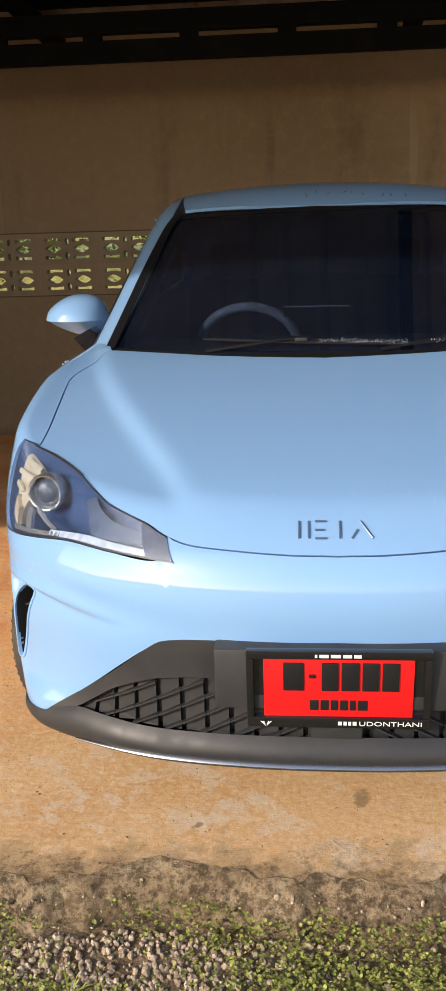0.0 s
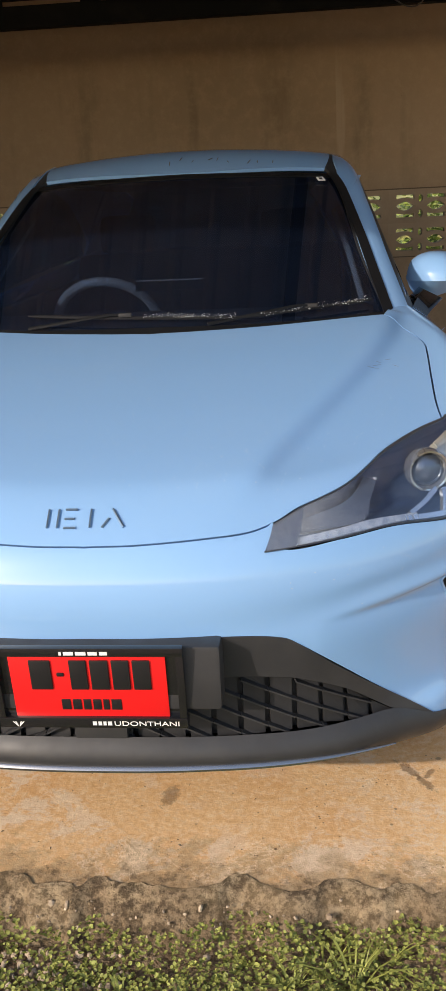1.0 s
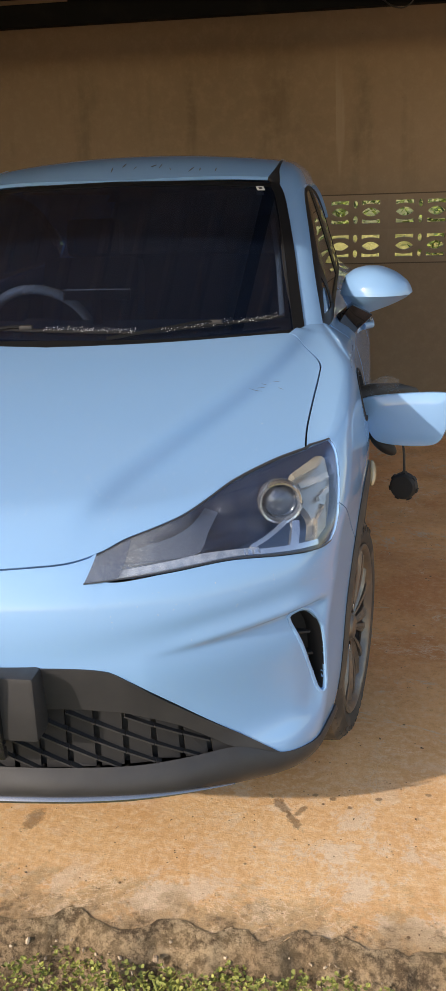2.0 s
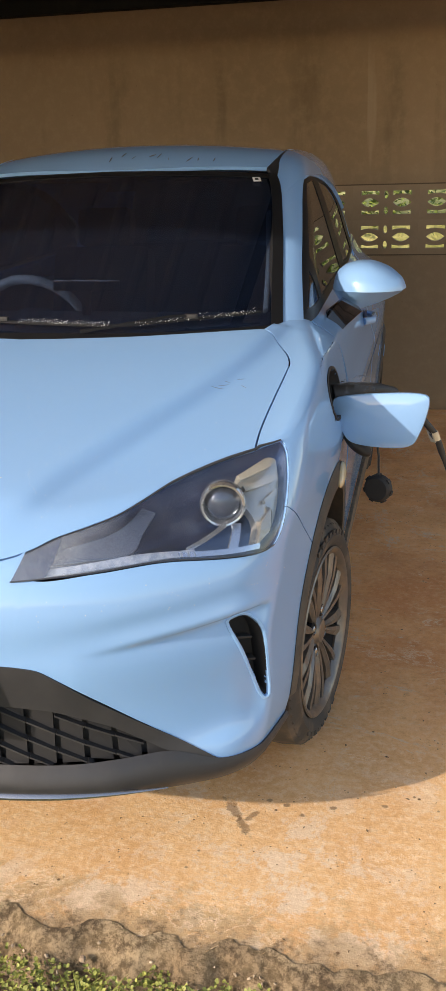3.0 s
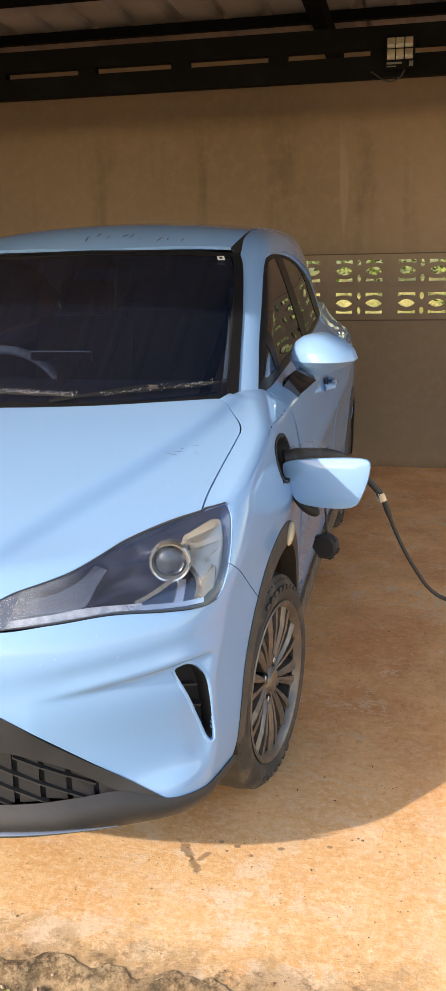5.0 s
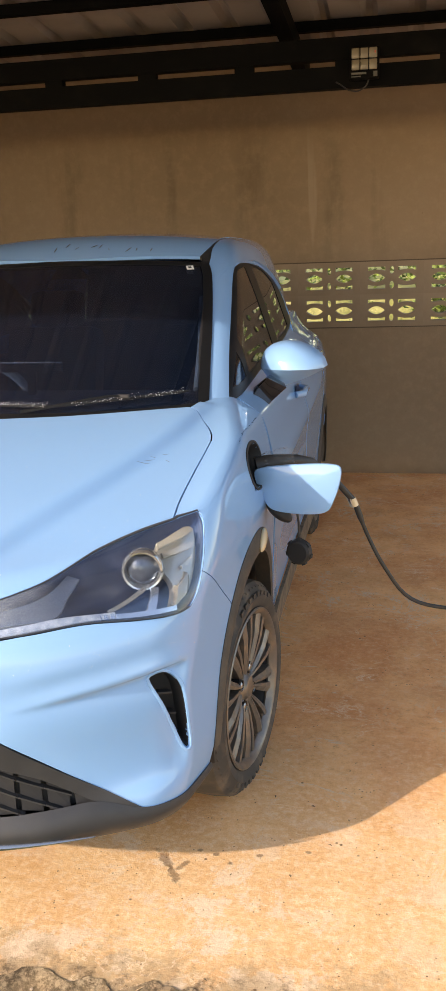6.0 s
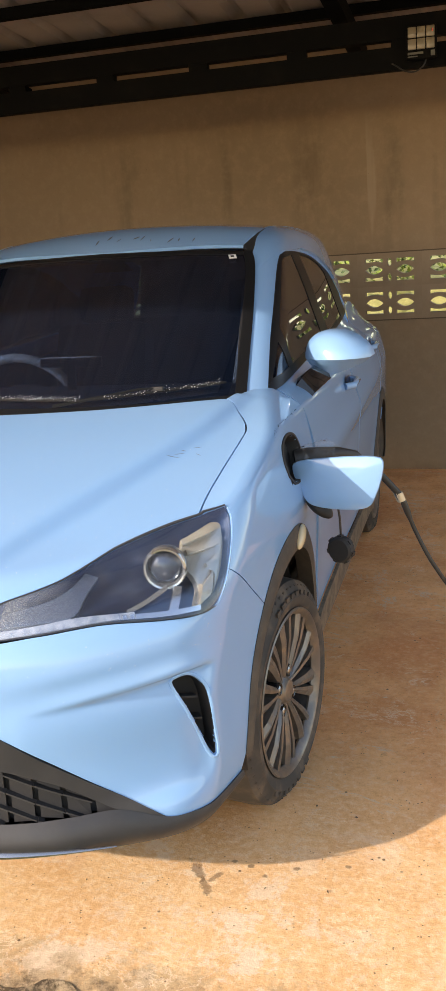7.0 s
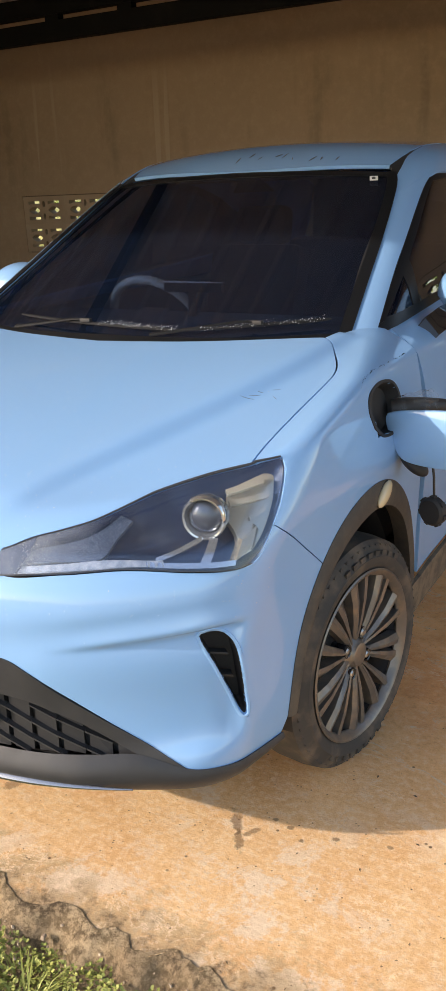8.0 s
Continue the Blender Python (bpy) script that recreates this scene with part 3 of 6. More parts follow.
tagged(part("broken_slab_edge", bm, rubble_mat), "crumbled grey brown cement along the edge of the slab", "rubble", kind="structure")

# the yard: one sheet out to the horizon
bm = bmesh.new()
N = 150


def yard_z(x, y):
    near = math.exp(-((x * 0.4) ** 2 + ((y + 0.8) * 0.5) ** 2))
    return -0.088 + near * (0.018 * noise.noise(Vector((x * 3, y * 3, 0))) + 0.008 * noise.noise(Vector((x * 12, y * 12, 4))))


grid = []
for i in range(N):
    a = (i / (N - 1) - 0.5) * 2
    row = []
    for j in range(N):
        b = (j / (N - 1) - 0.5) * 2
        x, y = 2.2 * a + 1500 * a ** 9, -0.8 + 2.2 * b + 1500 * b ** 9
        row.append(bm.verts.new((x, y, yard_z(x, y))))
    grid.append(row)
for i in range(N - 1):
    for j in range(N - 1):
        bm.faces.new((grid[i][j], grid[i + 1][j], grid[i + 1][j + 1], grid[i][j + 1]))
tagged(part("ground", bm, soil), "bare brown soil yard in front of the carport, paler out of view for bounce light", "ground", kind="structure")

# back wall: lower part, upper part, and the band of vent blocks between
wall = tagged(part("wall_north", boxes(-6, 6, WALL_Y, WALL_Y + 0.10, -0.05, BAND_LO - 0.007), plaster, smooth=False), "stained beige plastered back wall with a band of vent blocks", "wall", kind="structure")
part("upper_wall", boxes(-6, 6, WALL_Y - 0.004, WALL_Y + 0.10, BAND_HI + 0.007, 2.70), plaster, wall, smooth=False)
part("band_joint", boxes(-3.45, 6, WALL_Y + 0.006, WALL_Y + 0.09, BAND_LO - 0.007, BAND_LO), grout, wall, smooth=False)
part("band_joint", boxes(-3.45, 6, WALL_Y + 0.006, WALL_Y + 0.09, BAND_HI, BAND_HI + 0.007), grout, wall, smooth=False)

from mathutils.geometry import tessellate_polygon

BW, BH = 0.4045, 0.207


def lens_hole(cx, cz, w, h, n=9):
    top = [(cx - w + 2 * w * i / n, cz + h * (1 - (2 * i / n - 1) ** 2)) for i in range(n)]
    low = [(cx + w - 2 * w * i / n, cz - h * (1 - (2 * i / n - 1) ** 2)) for i in range(n)]
    return top + low


def bar_hole(cx, cz, w, h, up, n=7):
    pts = [(cx - w + 2 * w * i / n, cz - up * h + up * 0.6 * h * (1 - (2 * i / n - 1) ** 2)) for i in range(n + 1)]
    return pts + [(cx + w, cz + up * h), (cx - w, cz + up * h)]


def oval_hole(cx, cz, w, h, n=12):
    return [(cx + w * math.cos(2 * math.pi * i / n), cz + h * math.sin(2 * math.pi * i / n)) for i in range(n)]


holes = []
for side in (-1, 1):
    cx = side * 0.097
    holes += [lens_hole(cx, 0, 0.056, 0.027), bar_hole(cx, 0.056, 0.056, 0.013, 1), bar_hole(cx, -0.056, 0.056, 0.013, -1)]
holes += [oval_hole(0, 0.047, 0.014, 0.024), oval_hole(0, -0.047, 0.014, 0.024)]
outer = [(-BW / 2, -BH / 2), (BW / 2, -BH / 2), (BW / 2, BH / 2), (-BW / 2, BH / 2)]
loops = [outer] + holes
flat = [p for l in loops for p in l]
tris = tessellate_polygon([[Vector((p[0], p[1], 0)) for p in l] for l in loops])
bm = bmesh.new()
front = [bm.verts.new((p[0], 0.0, p[1])) for p in flat]
back = [bm.verts.new((p[0], 0.075, p[1])) for p in flat]
for t in tris:
    bm.faces.new([front[i] for i in t])
    bm.faces.new([back[i] for i in t][::-1])
k = 0
for l in loops:
    for i in range(len(l)):
        a, b = k + i, k + (i + 1) % len(l)
        bm.faces.new((front[a], front[b], back[b], back[a]))
    k += len(l)
first = part("vent_block", bm, block_paint, wall, "pierced cement vent block", smooth=False)
# the band ends in plain wall towards the west
RUNS = [0.772 + c * BW for c in range(-10, 13)]
first.location = (RUNS[0], WALL_Y + 0.003, BAND_LO + BH / 2)
for r in range(2):
    for c, x in enumerate(RUNS):
        if r or c:
            o = new("vent_block", first.data)
            o.parent = wall
            o.location = (x, WALL_Y + 0.003, BAND_LO + BH / 2 + r * BH)
part("infill", boxes(-6, RUNS[0] - BW / 2 - 0.002, WALL_Y - 0.002, WALL_Y + 0.10, BAND_LO - 0.007, BAND_HI + 0.007), plaster, wall, smooth=False)

# unseen side wall, added so that its end shades the floor's left part
side_wall = tagged(part("wall_west", boxes(-4.50, -4.4, -0.585, WALL_Y, -0.05, 2.80), plaster, smooth=False), "unseen plain plastered side wall, added to shade the left of the floor", "wall", kind="structure")

# roof: sheets, purlins, rafters and the truss in front of the back wall
ROOF = lambda y: 2.66 + 0.055 * (3.5 - y)
EAVE = -1.32
bm = bmesh.new()
prev = None
x = -7.0
while x < 2.6:
    for dx, h in ((0.0, 0.0), (0.030, 0.032), (0.060, 0.032), (0.090, 0.0), (0.25, 0.0)):
        col = [bm.verts.new((x + dx, y, ROOF(y) + 0.045 + h)) for y in (EAVE, 1.6, 4.80)]
        if prev and dx:
            for a in range(2):
                bm.faces.new((prev[a], col[a], col[a + 1], prev[a + 1]))
        elif prev:
            for a in range(2):
                bm.faces.new((prev[a], col[a], col[a + 1], prev[a + 1]))
        prev = col
    x += 0.25
r = bmesh.ops.extrude_face_region(bm, geom=list(bm.faces))
for v in [g for g in r["geom"] if isinstance(g, bmesh.types.BMVert)]:
    v.co.z += 0.003
tagged(part("ceiling", bm, sheet_metal, smooth=False), "weathered grey corrugated metal roof sheets", "roof", kind="structure")

frame_ob = thing("roof_frame", "black painted steel truss, rafters and purlins under the roof", "roof frame", kind="structure")
for y in (-1.25, -0.30, 0.55, 1.25, 3.10, 3.78):
    part("purlin", boxes(-7.0, 2.7, y - 0.025, y + 0.025, ROOF(y) - 0.01, ROOF(y) + 0.042), steel_black, frame_ob, smooth=False)
for x in (-5.8, -3.72, -1.60, 0.62, 2.6):
    bm = boxes(x - 0.04, x + 0.04, EAVE, 4.5, -0.10, -0.012)
    for v in bm.verts:
        v.co.z += ROOF(v.co.y)
    part("rafter", bm, steel_black, frame_ob, smooth=False)
part("lower_chord", boxes(-7.0, 2.7, 3.47, 3.53, 2.292, 2.399), steel_black, frame_ob, smooth=False)
part("upper_chord", boxes(-7.0, 2.7, 3.47, 3.53, 2.432, 2.537), steel_black, frame_ob, smooth=False)
x = -4.9
while x < 2.7:
    part("strut", boxes(x - 0.05, x + 0.05, 3.474, 3.526, 2.399, 2.432), steel_black, frame_ob, smooth=False)
    x += 0.53

# ---- beyond the wall: a sunlit meadow bank and hedge ----
bm = bmesh.new()
prev = None
for i in range(61):
    x = -15 + 0.5 * i
    ring = [bm.verts.new((x, y, z + 0.10 * wob(x, 1.3, k))) for k, (y, z) in enumerate(((6.4, -0.1), (7.4, 0.45), (8.6, 0.98), (11, 1.18), (22, 2.0)))]
    if prev:
        for a in range(4):
            bm.faces.new((prev[a], ring[a], ring[a + 1], prev[a + 1]))
    prev = ring
tagged(part("meadow", bm, meadow), "yellow green sunlit grass bank behind the wall", "grass", kind="stuff")
rng = random.Random(4)


def leaves(bm, n, place, size, aspect=0.45, lift=0.6):
    for _ in range(n):
        p = Vector(place())
        s = size * rng.uniform(0.6, 1.35)
        d = Vector((rng.uniform(-1, 1), rng.uniform(-1, 1), rng.uniform(-0.3, lift))).normalized()
        w = d.cross(Vector((rng.uniform(-1, 1), rng.uniform(-1, 1), rng.uniform(0.2, 1)))).normalized() * s * aspect
        u = d.cross(w).normalized() * s * 0.15
        a, b, c, e = bm.verts.new(p), bm.verts.new(p + d * s * 0.55 + w + u), bm.verts.new(p + d * s), bm.verts.new(p + d * s * 0.55 - w + u)
        bm.faces.new((a, b, c))
        bm.faces.new((a, c, e))


bm = bmesh.new()
clumps = [(rng.uniform(-7, 9), rng.uniform(8.4, 9.8), rng.uniform(1.25, 2.7), rng.uniform(0.22, 0.5)) for _ in range(90)]
clumps += [(rng.uniform(1.6, 3.6), rng.uniform(7.6, 8.2), rng.uniform(0.75, 1.3), rng.uniform(0.12, 0.28)) for _ in range(12)]


def hedge_place():
    x, y, z, r = rng.choice(clumps)
    return (x + rng.gauss(0, r), y + rng.gauss(0, r * 0.7), max(0.2, z + rng.gauss(0, r * 0.8)))


leaves(bm, 34000, hedge_place, 0.075, 0.26)
tagged(part("hedge", bm, far_leaf, smooth=False), "bright green bushes in sun behind the wall", "bushes", kind="stuff")


# ---- the car ----
car = thing("car", "pastel blue small electric hatchback on charge with its port flap open", "car", (0, 1.8, 0))

HOOD_FRONT = [(0.0, -0.136), (0.10, -0.133), (0.20, -0.121), (0.30, -0.099), (0.361, -0.070), (0.402, -0.039), (0.455, -0.003), (0.504, 0.037), (0.546, 0.088), (0.584, 0.146), (0.627, 0.199), (0.674, 0.247), (0.724, 0.288)]
HOOD_SIDE = [(0.724, 0.288), (0.722, 0.37), (0.728, 0.505), (0.735, 0.63), (0.735, 0.695), (0.716, 0.76), (0.673, 0.836), (0.642, 0.858)]
HOOD_BACK = [(0.0, 0.757), (0.3, 0.785), (0.642, 0.858)]
g = skin("top", HOOD_FRONT, HOOD_BACK, [(0, -0.136), (0, 0.745)], HOOD_SIDE, n=84, m=80)
panel("hood", [g, mirrored(g)], paint, car, "creased blue hood with a few scratches", shut=0.0026)

def seen_round(pts):
    """Points of the hood's edge, given from above, as (degrees, height) on the nose."""
    p = on_body("top", np.array([q[0] for q in pts]), np.array([q[1] for q in pts]))
    return [(float(math.degrees(math.atan2(q[0], AXIS_Y - q[1]))), float(q[2])) for q in p]


LAMP_LOW = [(21.5, 0.739), (26.9, 0.742), (31.2, 0.744), (38.6, 0.747), (45.8, 0.734), (50.9, 0.726), (53.3, 0.730)]
edge_round = seen_round([tuple(q) for q in spline(HOOD_FRONT, 60, 0)])
LAMP_UP = [(23.4, float(np.interp(23.4, [q[0] for q in edge_round], [q[1] for q in edge_round])) - 0.001)] + [(a, z - 0.0005) for a, z in edge_round if a > 24.8][::2] + [(57.4, 0.897), (61.3, 0.905)]
LAMP_OUT = [(53.3, 0.730), (55.0, 0.750), (57.2, 0.790), (59.1, 0.832), (60.9, 0.880), (61.3, 0.905)]
SHOULDER = [(0.773, 0.329), (0.784, 0.44), (0.797, 0.60), (0.806, 0.76), (0.809, 0.92), (0.806, 1.062)]
SEAM = [(57.4, 0.789), (60.3, 0.750), (63.4, 0.703), (66.2, 0.662), (68.8, 0.623)]
EDGE_TOP = [q for q in edge_round if q[0] < 23.4][::2] + [(23.6, float(np.interp(23.6, [q[0] for q in edge_round], [q[1] for q in edge_round]))), (24.0, 0.7415), (31.2, 0.7435), (38.6, 0.7465), (45.8, 0.7335), (50.9, 0.7255), (53.4, 0.730), (55.1, 0.750), (57.2, 0.788)] + SEAM
EDGE_TRIM = [(0, 0.582), (15.2, 0.578), (22.3, 0.565), (25.2, 0.542), (29.7, 0.486), (35.1, 0.415), (39.5, 0.360), (43.9, 0.304), (47.8, 0.295), (52.3, 0.288), (58.3, 0.285)]
ARCH_FRONT = [(58.3, 0.285), (60.3, 0.348), (62.7, 0.491), (65.6, 0.566), (68.8, 0.623)]
g = skin("round", EDGE_TRIM, EDGE_TOP, [(0, 0.582), EDGE_TOP[0]], ARCH_FRONT, n=240, m=120)
VENT = [(46.7, 0.598), (48.0, 0.601), (49.5, 0.591), (50.5, 0.567), (51.0, 0.520), (51.4, 0.464), (51.8, 0.412), (51.4, 0.401), (50.9, 0.412), (50.1, 0.448), (48.3, 0.523), (46.6, 0.586)]
vent_loop = spline(VENT + [VENT[0]], 60)
vent_cut = vent_loop[:-1].mean(0) + (vent_loop - vent_loop[:-1].mean(0)) * 1.06


PORT = spline([(0.682, 0.885), (0.668, 0.925), (0.690, 0.958), (0.755, 0.972), (0.825, 0.962), (0.855, 0.930), (0.850, 0.880), (0.800, 0.852), (0.725, 0.856), (0.682, 0.885)], 48)


def in_port(c):
    """Whether a place on the flank lies inside the charging port's outline."""
    hit = False
    for (a0, b0), (a1, b1) in zip(PORT, PORT[1:]):
        if (b0 > c.z) != (b1 > c.z) and c.y < a0 + (c.z - b0) / (b1 - b0) * (a1 - a0):
            hit = not hit
    return hit and c.x > 0.7


def in_vent(c):
    """Whether a place on the nose lies inside the vent's outline."""
    th, z = math.degrees(math.atan2(abs(c.x), AXIS_Y - c.y)), c.z
    hit = False
    for loop in (vent_cut,):
        for (a0, b0), (a1, b1) in zip(loop, loop[1:]):
            if (b0 > z) != (b1 > z) and th < a0 + (z - b0) / (b1 - b0) * (a1 - a0):
                hit = not hit
    return hit and c.y < 0.6


panel("front_bumper", [g, mirrored(g)], paint, car, shut=0.0012, hole=in_vent)

for s in (1, -1):
    side = (lambda p: p) if s > 0 else mirrored
    low = [(57.2, 0.790)] + SEAM + [(69.3, 0.622), (71.8, 0.645), (76.2, 0.688), (81.4, 0.730), (87.3, 0.732), (96.0, 0.668), (102.0, 0.577), (105.5, 0.465), (107.6, 0.36)]
    ridge = spline(SHOULDER, 110, 1)
    p = on_body("top", ridge[:, 0], ridge[:, 1])
    ridge_round = np.stack([np.degrees(np.arctan2(p[:, 0], AXIS_Y - p[:, 1])), p[:, 2]], 1)
    g = coons(spline(HOOD_SIDE, 110, 1), ridge, spline([HOOD_SIDE[0], SHOULDER[0]], 16), spline([HOOD_SIDE[-1], (0.672, 0.945), (0.735, 1.040), SHOULDER[-1]], 16))
    crown_strip = on_body("top", g[..., 0], g[..., 1])
    g = coons(spline(low, 110, 0), ridge_round, spline([low[0], (59.2, 0.832), (60.9, 0.878), tuple(ridge_round[0])], 56), spline([low[-1], (107.3, 0.68), (108.5, 0.90), tuple(ridge_round[-1])], 56))
    g[:-1, :, 1] = np.minimum(g[:-1, :, 1], np.interp(g[:-1, :, 0], ridge_round[:, 0], ridge_round[:, 1]) - 0.003)
    wing = panel("fender", [side(crown_strip), side(on_body("round", g[..., 0], g[..., 1], steps=600))], paint, car, shut=0.0016, hole=in_port)
    # doors and rear quarter
    g = skin("side", [(1.048, 0.36), (2.055, 0.36)], [(1.062, 1.056), (1.5, 1.082), (2.055, 1.100)], n=50, m=44)
    door = panel("door", [side(g)], paint, car, "blue front door", shut=0.003)
    g = skin("side", [(2.065, 0.36), (2.66, 0.36)], [(2.065, 1.100), (2.6, 1.128), (3.02, 1.158)], None, [(2.66, 0.36), (2.70, 0.50), (2.80, 0.62), (2.93, 0.71), (3.0, 0.90), (3.02, 1.158)], n=44, m=44)
    door_r = panel("door", [side(g)], paint, car, "blue rear door", shut=0.003)
    low = [(2.81, 0.625), (2.94, 0.705), (3.05, 0.725), (3.2, 0.70), (3.34, 0.61), (3.41, 0.50), (3.43, 0.36), (3.60, 0.34), (3.70, 0.36)]
    up = [(3.03, 1.158), (3.2, 1.165), (3.4, 1.17), (3.58, 1.14)]
    g = skin("side", low, up, [(2.81, 0.625), (2.94, 0.715), (3.01, 0.90), (3.03, 1.158)], [(3.70, 0.36), (3.74, 0.70), (3.58, 1.14)], n=44, m=30)
    panel("quarter_panel", [side(g)], paint, car)
    g = skin("side", [(0.98, 0.235), (2.72, 0.235)], [(0.96, 0.352), (2.68, 0.352)], n=40, m=8, out=0.012)
    panel("sill", [side(g)], dusty_plastic, car, "dusty black plastic sill")

# cabin: pillars with roof rails, black roof joints, roof, screens
def on_section(y, phi, out=0.0):
    """Points of the cabin at stations y, at angles from upright about its middle line."""
    y, phi = np.asarray(y, float), np.radians(np.asarray(phi, float))
    low, high = np.full(y.shape, 0.05), np.full(y.shape, 1.2)
    for _ in range(34):
        mid = (low + high) / 2
        inside = cabin(mid * np.sin(phi), y, 0.9 + mid * np.cos(phi)) < 0
        low, high = np.where(inside, mid, low), np.where(inside, high, mid)
    p = np.stack([low * np.sin(phi), y, 0.9 + low * np.cos(phi)], -1)
    return p + normals(p, cabin) * out if out else p


RAIL_IN = [(0.925, 77.2), (1.244, 61.6), (1.563, 48.5), (1.70, 44.0), (1.85, 41.0), (2.2, 39.5), (2.8, 41.0), (3.15, 47)]
RAIL_OUT = [(1.0, 78.0), (1.321, 64.2), (1.708, 50.4), (1.95, 48.6), (2.166, 49.2), (2.45, 51.5), (2.70, 56.0), (2.90, 62), (3.02, 68)]
for s in (1, -1):
    side = (lambda p: p) if s > 0 else mirrored
    b, t = spline(RAIL_OUT, 60), spline(RAIL_IN, 60)
    g = coons(b, t, spline([b[0], t[0]], 12), spline([b[-1], t[-1]], 12))
    panel("roof_rail", [side(on_section(g[..., 0], g[..., 1]))], paint, car)
    t2 = spline([(0.93, 76.9), (1.244, 61.1), (1.563, 47.9), (1.65, 44.4), (1.70, 42.0), (1.76, 40.0), (2.2, 37.6), (2.6, 39.8), (3.1, 46.6)], 60)
    t, t2 = t[t[:, 0] < 2.3], t2[t2[:, 0] < 2.3]
    t, t2 = spline([tuple(q) for q in t], 50), spline([tuple(q) for q in t2], 50)
    g = coons(t, t2, spline([t[0], t2[0]], 6), spline([t[-1], t2[-1]], 6))
    panel("roof_joint", [side(on_section(g[..., 0], g[..., 1], -0.004))], matt_black, car, "black roof joint strip")

y0 = lambda a: 1.612 + 0.075 * (a / 37.0) ** 2
b = np.array([(y0(a), a) for a in np.linspace(-41.2, 41.2, 60)])
t = np.array([(3.27 - 0.06 * (a / 38) ** 2, a * 1.12) for a in np.linspace(-41.2, 41.2, 60)])
l = spline([tuple(b[0]), (2.2, -38.2), (2.36, -39.4), (2.7, -43.0), tuple(t[0])], 30)
r = l * np.array([1, -1])
g = coons(b, t, l, r)
panel("roof", [on_section(g[..., 0], g[..., 1], -0.002)], paint, car, "blue roof with dark smudges at its front edge")

SCREEN = [(0.670, 1.046), (0.638, 1.157), (0.606, 1.27), (0.562, 1.40), (0.532, 1.452)]
half = [(0.0, 1.040), (0.35, 1.038), (0.670, 1.042)]
g = skin("front", half, [(0.0, 1.476), (0.3, 1.470), (0.532, 1.454)], [(0, 1.040), (0, 1.476)], SCREEN, n=30, m=30, solid=cabin, out=-0.006)
screen = panel("windscreen", [g, mirrored(g)], glass, car, "dark tinted windscreen", thick=0.005)
for s in (1, -1):
    side = (lambda p: p) if s > 0 else mirrored
    e = spline(SCREEN, 30)
    inner = e - np.array([0.018, 0])
    e = e + np.array([0.012, 0])
    g = coons(inner, e, spline([inner[0], e[0]], 3), spline([inner[-1], e[-1]], 3))
    panel("screen_border", [side(on_body("front", g[..., 0], g[..., 1], cabin) + np.array([0, -0.003, 0.0035]))], satin_black, screen, lip=0.003)
g = skin("front", [(0.0, 1.462), (0.3, 1.457), (0.524, 1.444)], [(0.0, 1.476), (0.3, 1.470), (0.526, 1.456)], n=24, m=4, solid=cabin, out=-0.003)
panel("screen_border", [g, mirrored(g)], satin_black, screen, lip=0.003)
g = skin("front", [(0.0, 1.030), (0.35, 1.030), (0.672, 1.036)], [(0.0, 1.058), (0.35, 1.056), (0.668, 1.060)], n=24, m=4, solid=cabin, out=-0.003)
panel("cowl", [g, mirrored(g)], satin_black, car, "black cowl strip", lip=0.02)

